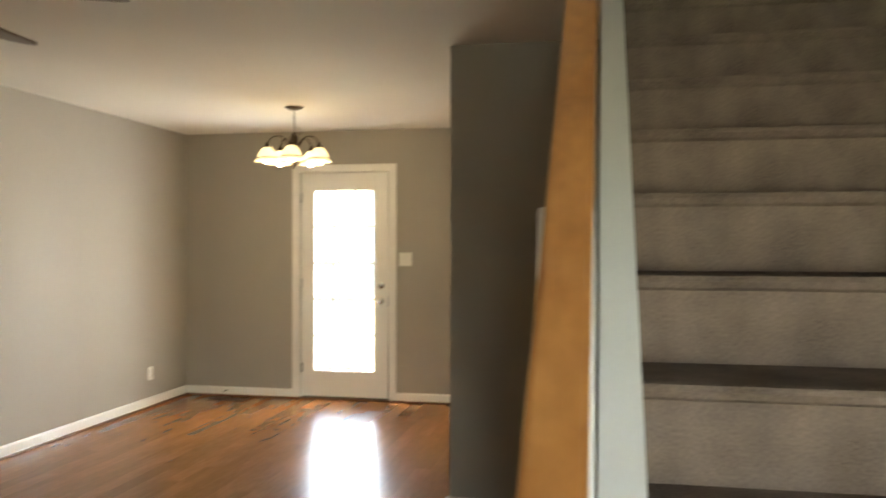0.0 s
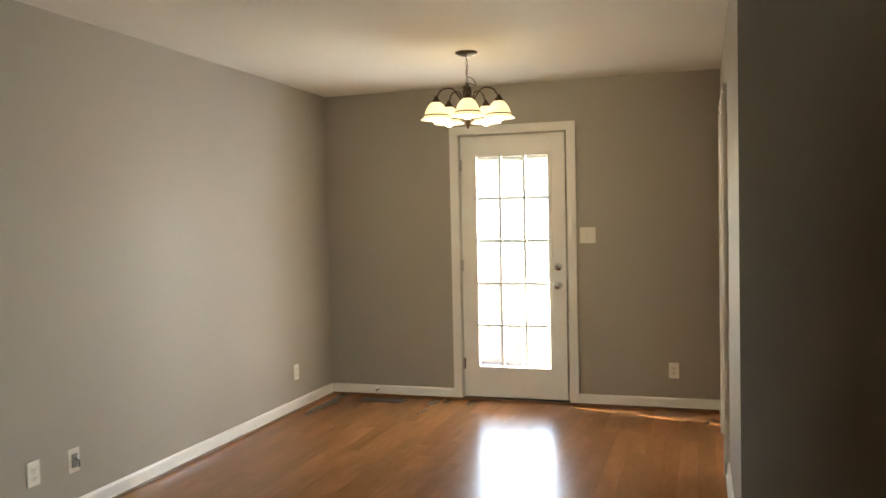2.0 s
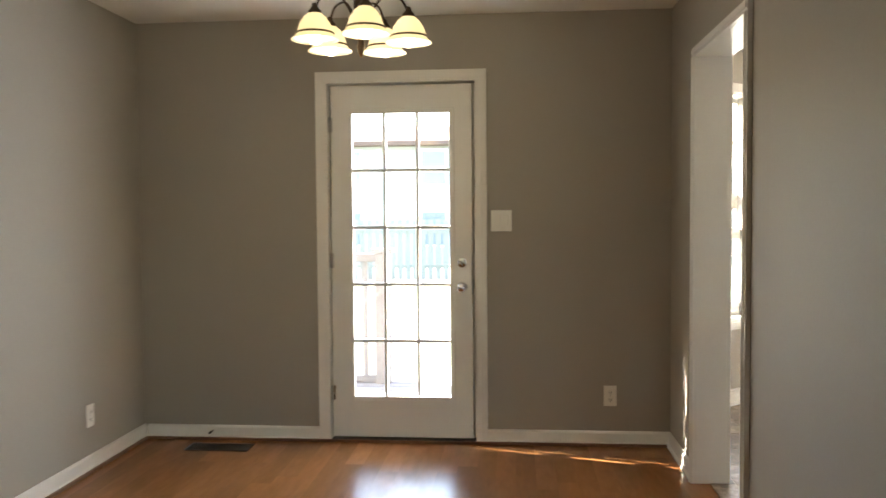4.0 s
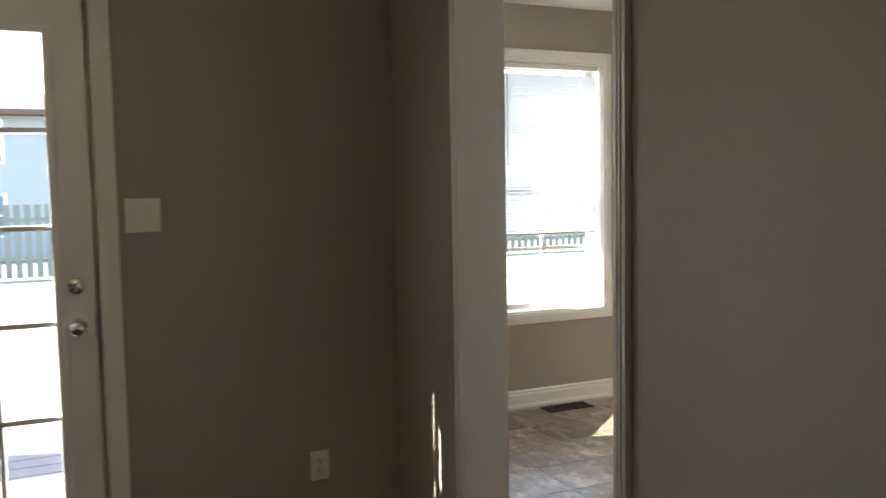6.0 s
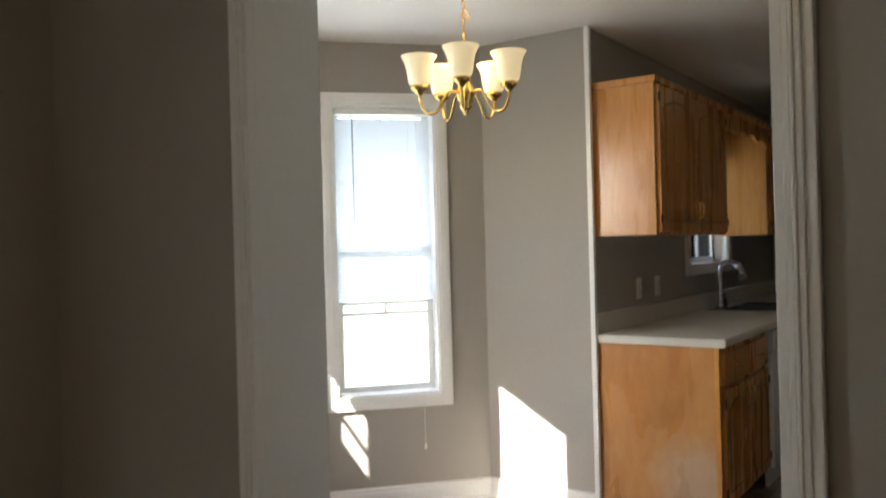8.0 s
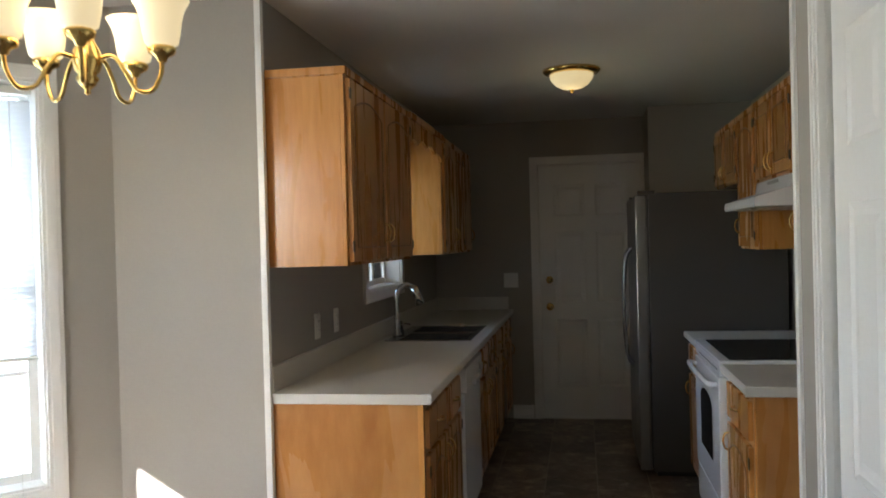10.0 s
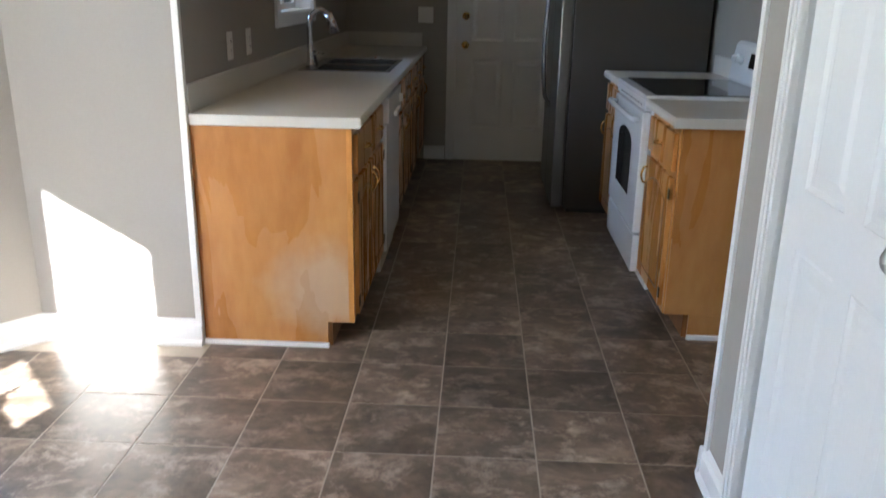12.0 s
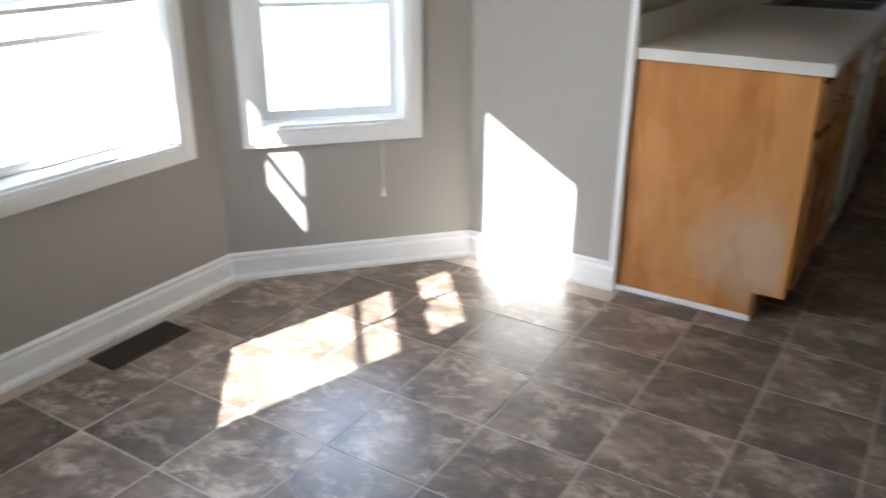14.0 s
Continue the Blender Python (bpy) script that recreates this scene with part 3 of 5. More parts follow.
# ---- windows ----
def window(name, wall, w0, w1, label, blind_to=None, cord=None, split=1.345, deep=0.085, grid=True, low_bar=None):
    """A double-hung window in a wall object's own frame: casing, sill, two sashes with muntins and panes, and a slat blind."""
    z0, z1 = WIN_Z
    th = thing(name, wall.matrix_world.copy(), label, "window", kind="structure")
    cw = 0.066
    for x0, x1 in ((w0 - cw, w0), (w1, w1 + cw)):
        part("casing", boxes((x0, -0.018, z0 - cw, x1, 0, z1 + cw), (x0 + 0.014, -0.023, z0 - cw + 0.014, x1 - 0.014, -0.017, z1 + cw - 0.014), bevel=0.0025), TRIM, th)
    part("head_casing", boxes((w0, -0.018, z1, w1, 0, z1 + cw), (w0, -0.023, z1 + 0.014, w1, -0.017, z1 + cw - 0.014), bevel=0.0025), TRIM, th)
    part("apron", boxes((w0, -0.018, z0 - cw, w1, 0, z0), (w0, -0.023, z0 - cw + 0.014, w1, -0.017, z0 - 0.014), bevel=0.0025), TRIM, th)
    part("reveal", boxes((w0 - 0.002, -0.002, z0, w0 + 0.008, T, z1), (w1 - 0.008, -0.002, z0, w1 + 0.002, T, z1), (w0 + 0.008, -0.002, z1 - 0.008, w1 - 0.008, T, z1 + 0.002), bevel=0.001), TRIM, th)
    part("sill", boxes((w0 + 0.008, -0.004, z0 - 0.003, w1 - 0.008, T + 0.03, z0 + 0.010), bevel=0.002), TRIM, th)
    for n, (a, b, y) in (("lower_sash", (z0 + 0.012, split, deep)), ("upper_sash", (split - 0.030, z1 - 0.008, deep + 0.026))):
        s = 0.034
        x0, x1 = w0 + 0.010, w1 - 0.010
        sash = part(n, boxes((x0, y, a, x0 + s, y + 0.024, b), (x1 - s, y, a, x1, y + 0.024, b), (x0 + s, y, a, x1 - s, y + 0.024, a + s), (x0 + s, y, b - s, x1 - s, y + 0.024, b), bevel=0.003), TRIM, th)
        mx, mz = (x0 + x1) / 2, (a + b) / 2
        if not grid:
            continue
        foot = a + s
        if low_bar and n == "lower_sash":
            mz, foot = low_bar, low_bar + 0.008
        part("muntin", boxes((mx - 0.008, y + 0.006, foot, mx + 0.008, y + 0.016, b - s)), TRIM, sash)
        part("muntin", boxes((x0 + s, y + 0.0062, mz - 0.008, x1 - s, y + 0.0158, mz + 0.008)), TRIM, sash)
        p = part("pane", boxes((x0 + s, y + 0.010, a + s, x1 - s, y + 0.013, b - s)), GLASS, sash)
        p.visible_shadow = False
    part("sash_lock", boxes(((w0 + w1) / 2 - 0.03, deep - 0.012, split - 0.006, (w0 + w1) / 2 + 0.03, deep, split + 0.006), bevel=0.003), BRASS, th)
    if blind_to is None:
        return th
    bl = thing("window_blind", wall.matrix_world.copy(), "white slat blind lowered over the upper window", "blind", "blinds in the bay")
    x0, x1, y = w0 + 0.016, w1 - 0.016, 0.045
    part("headrail", boxes((x0, y - 0.020, z1 - 0.040, x1, y + 0.020, z1 - 0.010), bevel=0.002), PLASTIC, bl)
    part("bottom_rail", boxes((x0, y - 0.013, blind_to, x1, y + 0.013, blind_to + 0.014), bevel=0.003), PLASTIC, bl)
    n = int((z1 - 0.05 - blind_to - 0.02) / 0.0205)
    slat = None
    for i in range(n):
        z = blind_to + 0.024 + i * 0.0205
        if slat is None:
            sb = bmesh.new()
            sec = [(-0.0075, 0.0092), (-0.0020, 0.0034), (0.0030, -0.0024), (0.0075, -0.0092)]
            lo = [[sb.verts.new((x, dy, dz + t)) for dy, dz in sec] for x in (x0 + 0.003, x1 - 0.003) for t in (0.0, 0.0009)]
            for a, b in ((0, 2), (3, 1), (1, 0), (2, 3)):
                for k in range(3):
                    sb.faces.new((lo[a][k], lo[a][k + 1], lo[b][k + 1], lo[b][k]))
            bmesh.ops.recalc_face_normals(sb, faces=sb.faces)
            slat = part("slat", sb, BLIND, bl)
        else:
            s2 = new("slat", slat.data)
            s2.parent = bl
        ob = slat if i == 0 else s2
        ob.location = (0, y, z)
    for x in (x0 + 0.12, x1 - 0.12):
        part("ladder_cord", tube([(x, y - 0.0135, blind_to), (x, y - 0.0135, z1 - 0.04)], 0.0010, 5), PLASTIC, bl)
    part("tilt_wand", tube([(x0 + 0.09, y - 0.028, z1 - 0.05), (x0 + 0.092, y - 0.026, z1 - 0.62)], 0.0035, 6), surface("clear_wand", (0.30, 0.30, 0.30), 0.2), bl)
    if cord:
        cx, cz = cord
        part("pull_cord", tube([(cx, y - 0.028, z1 - 0.04), (cx, -0.030, 1.4), (cx, -0.031, cz + 0.03)], 0.0014, 5), PLASTIC, bl)
        tas = lathe([(0.001, 0.034), (0.004, 0.03), (0.009, 0.004), (0.008, 0.0), (0, 0)], 10, (cx, -0.031, cz))
        part("tassel", tas, PLASTIC, bl)
    return th


window("window_1", MID, 0.20, 0.965, "white double-hung window in the bay wall", 1.055)
window("window_2", RIGHT, 0.155, 0.695, "white double-hung window in the slanted bay wall", 1.065, (0.60, 0.30), low_bar=1.012)
window("window_3", LEFT, 0.235, 0.835, "white double-hung window in the slanted bay wall", None, split=1.20, grid=False)
w3 = bpy.data.objects["window_3"]
for n, row in (("bottom_rail", (0.279, 0.086, 0.6315, 0.791, 0.108, 0.690)), ("muntin", (0.279, 0.090, 1.010, 0.791, 0.102, 1.026)), ("check_rail", (0.279, 0.086, 1.125, 0.791, 0.108, 1.1655)), ("muntin", (0.529, 0.090, 1.0265, 0.543, 0.102, 1.1245)), ("muntin", (0.529, 0.116, 1.2005, 0.543, 0.128, 1.3345)), ("check_rail", (0.279, 0.113, 1.335, 0.791, 0.133, 1.445))):
    part(n, boxes(row), TRIM, w3)
kw = thing("window_4", pose(6.16, 0, 0), "small white window above the kitchen sink", "window", kind="structure")
for bm, n in zip((boxes((-0.066, -0.018, 1.134, 0, 0, 2.066), bevel=0.002), boxes((0.87, -0.018, 1.134, 0.936, 0, 2.066), bevel=0.002), boxes((0, -0.018, 1.134, 0.87, 0, 1.20), bevel=0.002), boxes((0, -0.018, 2.0, 0.87, 0, 2.066), bevel=0.002)), ("casing", "casing", "apron", "head_casing")):
    part(n, bm, TRIM, kw)
part("reveal", boxes((-0.002, -0.002, 1.20, 0.008, T, 2.0), (0.862, -0.002, 1.20, 0.872, T, 2.0), (0.008, -0.002, 1.198, 0.862, T + 0.02, 1.208)), TRIM, kw)
for x0, x1, y in ((0.010, 0.45, 0.07), (0.42, 0.860, 0.095)):
    part("sash", boxes((x0, y, 1.21, x0 + 0.035, y + 0.022, 1.995), (x1 - 0.035, y, 1.21, x1, y + 0.022, 1.995), (x0 + 0.035, y, 1.21, x1 - 0.035, y + 0.022, 1.245), (x0 + 0.035, y, 1.96, x1 - 0.035, y + 0.022, 1.995), bevel=0.002), TRIM, kw)
    p = part("pane", boxes((x0 + 0.035, y + 0.009, 1.245, x1 - 0.035, y + 0.012, 1.96)), GLASS, kw)
    p.visible_shadow = False
fw = thing("window_5", pose(2.83, SOUTH, 0), "plain white tall front window by the stairs", "window", kind="structure")
part("sash", boxes((0, -0.10, 0.35, 0.05, -0.06, 2.05), (0.80, -0.10, 0.35, 0.85, -0.06, 2.05), (0.05, -0.10, 0.35, 0.80, -0.06, 0.40), (0.05, -0.10, 2.0, 0.80, -0.06, 2.05), (0.05, -0.10, 1.2, 0.80, -0.06, 1.25)), TRIM, fw)
fp = part("pane", boxes((0.05, -0.083, 0.40, 0.80, -0.080, 2.0)), GLASS, fw)
fp.visible_shadow = False


# ---- small wall fittings ----
def outlet(m, label="white wall outlet with two sockets", kind_of="outlet", dark=False):
    th = thing("wall_outlet", m, label, "outlet", "wall outlets")
    part("plate", boxes((-0.036, -0.006, -0.058, 0.036, 0, 0.058), bevel=0.003), PLASTIC, th)
    if dark:
        part("jack", boxes((-0.018, -0.012, -0.034, 0.018, -0.005, 0.034), bevel=0.003), surface("grey_jack", (0.16, 0.17, 0.16), 0.5), th, "grey cable jack")
        part("cable_stub", tube([(0.0, -0.010, 0.01), (0.006, -0.030, 0.0), (0.0, -0.034, -0.03)], 0.004, 8), DARKP, th, "short black cable")
    else:
        for z in (0.020, -0.020):
            s = part("socket", boxes((-0.016, -0.009, z - 0.014, 0.016, -0.005, z + 0.014), bevel=0.004), PLASTIC, th)
            part("slot", boxes((-0.008, -0.0095, z - 0.004, -0.005, -0.0085, z + 0.006), (0.005, -0.0095, z - 0.004, 0.008, -0.0085, z + 0.006), (-0.002, -0.0095, z - 0.011, 0.002, -0.0085, z - 0.007)), DARKP, s)
    part("screw", lathe([(0, 0.002), (0.003, 0.0015), (0.003, 0)], 8, (0, 0, 0)), STEEL, th).matrix_local = pose(0, -0.0062, 0, 90, 0, 0)
    return th


def switch_plate(m, gangs, label, rocker=True):
    th = thing("light_switch", m, label, "light switch", "light switches")
    w = 0.036 + 0.023 * (gangs - 1)
    part("plate", boxes((-w, -0.006, -0.060, w, 0, 0.060), bevel=0.003), PLASTIC, th)
    for i in range(gangs):
        x = (i - (gangs - 1) / 2) * 0.046
        if rocker:
            part("rocker", boxes((x - 0.016, -0.010, -0.033, x + 0.016, -0.005, 0.033), bevel=0.003), PLASTIC, th)
        else:
            part("toggle", boxes((x - 0.005, -0.016, -0.006, x + 0.005, -0.005, 0.012), bevel=0.002), PLASTIC, th)
    return th


outlet(pose(1.586, 0, 0.282))
outlet(pose(XW, -0.62, 0.285, 0, 0, 90), "white wall outlet on the living room wall")
outlet(pose(XW, -2.912, 0.275, 0, 0, 90), "white plate with a grey jack and a cable stub", dark=True)
outlet(pose(XW, -3.163, 0.285, 0, 0, 90), "white wall outlet on the living room wall")
outlet(pose(XW, -3.93, 0.285, 0, 0, 90), "white wall outlet on the living room wall")
outlet(pose(2.36, -2.88, 0.275), "white wall outlet low on the closet wall")
outlet(pose(5.285, 0, 1.10), "white wall outlet above the counter")
outlet(pose(5.575, 0, 1.10), "white wall outlet above the counter")
switch_plate(pose(0.978, 0, 1.274), 2, "white double rocker switch beside the back door")
switch_plate(pose(KE, -0.625, 1.14, 0, 0, -90), 2, "white double switch beside the kitchen door", False)
wb = thing("wall_chime", pose(2.745, -2.98, 1.56), "small white plastic box high on the wall end", "chime box")
part("box", boxes((-0.035, -0.032, -0.085, 0.035, 0, 0.085), bevel=0.006), PLASTIC, wb)
part("grille", boxes((-0.022, -0.0335, -0.06, 0.022, -0.031, -0.03)), surface("grey_grille", (0.5, 0.5, 0.48), 0.5), wb)
ds = thing("door_stop", pose(-0.72, -0.0145, 0.052, 90, 0, 0), "small dark spring door stop on the baseboard", "door stop")
part("spring", tube([(0, 0, 0), (0, 0, 0.05)], 0.005, 8), BRONZE, ds)
part("tip", lathe([(0, 0.062), (0.007, 0.060), (0.007, 0.05), (0, 0.05)], 10), DARKP, ds)


def register(m, w, d, label):
    th = thing("floor_register", m, label, "floor vent", "floor vents")
    part("rim", boxes((0, 0, 0, w, 0.012, 0.005), (0, d - 0.012, 0, w, d, 0.005), (0, 0.012, 0, 0.012, d - 0.012, 0.005), (w - 0.012, 0.012, 0, w, d - 0.012, 0.005), bevel=0.001), BRONZEVENT, th)
    part("well", boxes((0.012, 0.012, 0.0002, w - 0.012, d - 0.012, 0.001)), DARKP, th)
    n = int((w - 0.024) / 0.014)
    for i in range(n):
        x = 0.014 + i * (w - 0.028) / n
        part("louvre", boxes((x, 0.012, 0.001, x + 0.004, d - 0.012, 0.0045)), BRONZEVENT, th)
    return th


register(pose(-0.80, -0.255, 0.001), 0.36, 0.14, "brown metal floor register beside the wall")
register(pose(3.28, 1.075, 0.0045), 0.31, 0.125, "dark brown metal floor register in the tile by the bay")
register(pose(-0.98, -4.55, 0.001, 0, 0, 90), 0.34, 0.13, "brown metal floor register beside the wall")


# ---- light fittings ----
def arc(points, n=10):
    """A smooth line through control points (Catmull-Rom)."""
    p = [Vector(q) for q in points]
    p = [2 * p[0] - p[1]] + p + [2 * p[-1] - p[-2]]
    out = []
    for i in range(1, len(p) - 2):
        for k in range(n):
            t = k / n
            a, b, c, d = p[i - 1], p[i], p[i + 1], p[i + 2]
            out.append(0.5 * ((2 * b) + (c - a) * t + (2 * a - 5 * b + 4 * c - d) * t * t + (3 * b - a - 3 * c + d) * t ** 3))
    out.append(p[-2])
    return out


def chain(parent, x, y, z0, z1, metal, link=0.030):
    n = max(1, int((z1 - z0) / (link * 0.8)))
    for i in range(n):
        z = z0 + (i + 0.5) * (z1 - z0) / n
        pts = [(0.006 * math.cos(a), 0, (link / 2) * math.sin(a)) for a in (2 * math.pi * k / 10 for k in range(10))]
        ob = part("chain_link", tube(pts, 0.0018, 5, closed=True), metal, parent)
        ob.matrix_local = pose(x, y, z, 0, 0, 90 * (i % 2) + 20)


# bronze chandelier over the dining end, shades open downwards
ch = thing("bronze_chandelier", pose(0.42, -1.255, H - 0.0), "dark bronze five-arm chandelier with lit amber glass shades", "chandelier")
part("canopy", lathe([(0, 0), (0.070, 0), (0.068, -0.008), (0.040, -0.020), (0.012, -0.026), (0, -0.026)], 24), BRONZE, ch)
chain(ch, 0, 0, -0.19, -0.026, BRONZE)
part("lamp_wire", tube(arc([(0, 0.004, -0.026), (0.006, 0, -0.09), (-0.004, 0.004, -0.14), (0.035, 0.01, -0.165), (0.055, 0.0, -0.205), (0.01, 0.01, -0.19), (-0.03, 0.0, -0.215), (0, 0, -0.235)]), 0.0022, 6), BRONZE, ch, "loose wire twisted round the chain")
part("column", lathe([(0, -0.19), (0.008, -0.19), (0.012, -0.205), (0.026, -0.215), (0.030, -0.25), (0.026, -0.30), (0.034, -0.315), (0.036, -0.34), (0.018, -0.365), (0.012, -0.40), (0.016, -0.43), (0.010, -0.455), (0.004, -0.468), (0, -0.47)], 20), BRONZE, ch)
for i in range(5):
    a = math.radians(72 * i - 74)
    c, s = math.cos(a), math.sin(a)
    rr = 0.200
    part("arm", tube(arc([(0.025 * c, 0.025 * s, -0.33), (0.055 * c, 0.055 * s, -0.27), (0.10 * c, 0.10 * s, -0.225), (0.165 * c, 0.165 * s, -0.235), (rr * c, rr * s, -0.29)]), 0.0048, 8), BRONZE, ch)
    part("socket_cup", lathe([(0, -0.268), (0.010, -0.270), (0.014, -0.285), (0.026, -0.300), (0.028, -0.312), (0, -0.312)], 16, (rr * c, rr * s, 0)), BRONZE, ch)
    sh = part("shade", lathe([(0.026, -0.310), (0.044, -0.325), (0.062, -0.352), (0.072, -0.384), (0.078, -0.402), (0.096, -0.414), (0.095, -0.417), (0.074, -0.406), (0.058, -0.354), (0.040, -0.327), (0.022, -0.313)], 24, (rr * c, rr * s, 0)), SHADE, ch, "lit amber glass bell shade")
    sh.visible_shadow = False
    part("shade_ring", lathe([(0.0735, -0.386), (0.0780, -0.388), (0.0780, -0.394), (0.0745, -0.395), (0.0735, -0.386)], 24, (rr * c, rr * s, 0)), BRONZE, sh)
    bu = part("bulb", lathe([(0, -0.325), (0.013, -0.33), (0.016, -0.355), (0.028, -0.385), (0.031, -0.405), (0.024, -0.425), (0.010, -0.434), (0, -0.435)], 16, (rr * c, rr * s, 0)), BULB, ch, "lit bulb")
    bu.visible_shadow = False

# brass chandelier in the nook, shades open upwards
bc = thing("brass_chandelier", pose(3.345, -0.145, H), "polished brass five-arm chandelier with lit frosted glass shades", "chandelier")
part("canopy", lathe([(0, 0), (0.068, 0), (0.066, -0.010), (0.050, -0.022), (0.020, -0.028), (0.010, -0.034), (0, -0.034)], 24), BRASS, bc)
chain(bc, 0, 0, -0.40, -0.034, BRASS, 0.036)
part("lamp_wire", tube(arc([(0, 0.005, -0.034), (0.006, 0, -0.12), (-0.006, 0, -0.2), (0.02, 0.01, -0.225), (0.045, 0, -0.255), (0.02, -0.01, -0.28), (-0.008, 0, -0.26), (0.004, 0, -0.36)]), 0.0022, 6), surface("gold_wire", (0.55, 0.36, 0.13), 0.4), bc, "loose gold wire along the chain")
part("column", lathe([(0, -0.35), (0.006, -0.35), (0.008, -0.40), (0.014, -0.42), (0.010, -0.44), (0.018, -0.47), (0.030, -0.495), (0.034, -0.52), (0.028, -0.545), (0.020, -0.555), (0.026, -0.565), (0.018, -0.58), (0.006, -0.592), (0.008, -0.600), (0, -0.606)], 24), BRASS, bc)
for i in range(5):
    a = math.radians(72 * i - 151)
    c, s = math.cos(a), math.sin(a)
    rr = 0.172
    part("arm", tube(arc([(0.026 * c, 0.026 * s, -0.515), (0.060 * c, 0.060 * s, -0.510), (0.085 * c, 0.085 * s, -0.545), (0.11 * c, 0.11 * s, -0.592), (0.146 * c, 0.146 * s, -0.598), (0.168 * c, 0.168 * s, -0.560), (rr * c, rr * s, -0.520)]), 0.0055, 8), BRASS, bc)
    part("socket_cup", lathe([(0, -0.528), (0.010, -0.526), (0.014, -0.515), (0.030, -0.505), (0.033, -0.492), (0.028, -0.488), (0, -0.488)], 16, (rr * c, rr * s, 0)), BRASS, bc)
    sh = part("shade", lathe([(0.028, -0.488), (0.038, -0.480), (0.043, -0.455), (0.047, -0.420), (0.054, -0.395), (0.066, -0.372), (0.0635, -0.372), (0.050, -0.396), (0.042, -0.420), (0.038, -0.455), (0.033, -0.476), (0.022, -0.484)], 24, (rr * c, rr * s, 0)), SHADE, bc, "lit frosted glass bell shade")
    sh.visible_shadow = False
    bu = part("bulb", lathe([(0, -0.484), (0.010, -0.480), (0.012, -0.46), (0.020, -0.43), (0.021, -0.41), (0.012, -0.39), (0, -0.385)], 12, (rr * c, rr * s, 0)), BULB, bc, "lit bulb")
    bu.visible_shadow = False
for ob in bc.children:
    if ob.name.split(".")[0] in ("column", "arm", "socket_cup", "shade", "bulb"):
        ob.location.z -= 0.045
        for v in ob.data.vertices:
            v.co = (0.95 * v.co.x, 0.95 * v.co.y, -0.372 + 0.88 * (v.co.z + 0.372) if v.co.z < -0.372 else v.co.z)

# flush kitchen light
kl = thing("ceiling_light", pose(6.44, -1.17, H), "flush ceiling light with a brass pan and lit glass bowl", "ceiling light")
part("pan", lathe([(0, 0), (0.165, 0), (0.165, -0.010), (0.150, -0.022), (0.128, -0.028), (0.12, -0.028), (0, -0.026)], 32), BRASS, kl)
bo = part("bowl", lathe([(0.125, -0.027), (0.118, -0.055), (0.095, -0.085), (0.060, -0.104), (0.020, -0.112), (0, -0.113)], 32), SHADE, kl, "lit glass bowl")
bo.visible_shadow = False
part("finial", lathe([(0, -0.112), (0.012, -0.113), (0.010, -0.124), (0.005, -0.132), (0, -0.133)], 12), BRASS, kl)

# ceiling fan
fan = thing("ceiling_fan", pose(0.710, -5.123, H), "ceiling fan with dark wood blades and lit glass bowls", "ceiling fan")
part("canopy", lathe([(0, 0), (0.070, 0), (0.066, -0.03), (0.030, -0.055), (0, -0.055)], 24), BRASS, fan)
part("downrod", tube([(0, 0, -0.05), (0, 0, -0.22)], 0.012, 10), BRASS, fan)
part("motor_housing", lathe([(0, -0.11), (0.05, -0.112), (0.115, -0.130), (0.125, -0.165), (0.115, -0.205), (0.060, -0.225), (0.055, -0.26), (0, -0.262)], 32), BRASS, fan)
for i in range(5):
    a = 72 * i + 23
    b = bmesh.new()
    out = [(0.20, -0.050), (0.62, -0.072), (0.655, -0.055), (0.665, 0.0), (0.655, 0.055), (0.62, 0.072), (0.20, 0.050)]
    lo = [b.verts.new((x, y, -0.004 + 0.18 * y)) for x, y in out]
    hi = [b.verts.new((x, y, 0.004 + 0.18 * y)) for x, y in out]
    b.faces.new(lo[::-1]); b.faces.new(hi)
    for k in range(len(out)):
        j = (k + 1) % len(out)
        b.faces.new((lo[k], lo[j], hi[j], hi[k]))
    bmesh.ops.recalc_face_normals(b, faces=b.faces)
    bl = part("blade", b, wood("walnut_blade", (0.085, 0.05, 0.028), (0.13, 0.075, 0.042), (0.18, 0.105, 0.06), 0.35, (0.8, 8, 8), 3, 0.05), fan, "dark wood blade")
    bl.matrix_local = pose(0, 0, -0.205, 0, 0, a)
    br = part("blade_bracket", boxes((0.10, -0.018, -0.010, 0.25, 0.018, -0.004), bevel=0.002), BRASS, fan)
    br.matrix_local = pose(0, 0, -0.205, 0, 0, a)
for i in range(4):
    a = math.radians(90 * i + 30)
    c, s = math.cos(a), math.sin(a)
    part("light_arm", tube([(0.03 * c, 0.03 * s, -0.25), (0.085 * c, 0.085 * s, -0.262)], 0.010, 8), BRASS, fan)
    g = lathe([(0.024, 0.0), (0.040, -0.018), (0.058, -0.045), (0.066, -0.072), (0.075, -0.088), (0.072, -0.088), (0.060, -0.070), (0.050, -0.045), (0.030, -0.018), (0.018, -0.002)], 20)
    gl = part("shade", g, SHADE, fan, "lit glass bell shade")
    gl.visible_shadow = False
    gl.matrix_local = pose(0.095 * c, 0.095 * s, -0.260, 35 * s, -35 * c, 0)
    gb = part("bulb", lathe([(0, -0.01), (0.02, -0.03), (0.026, -0.055), (0.016, -0.078), (0, -0.082)], 12), BULB, fan, "lit bulb")
    gb.visible_shadow = False
    gb.matrix_local = gl.matrix_local.copy()
part("pull_chain", tube([(0.02, 0, -0.26), (0.02, 0, -0.405)], 0.0016, 6), BRASS, fan)
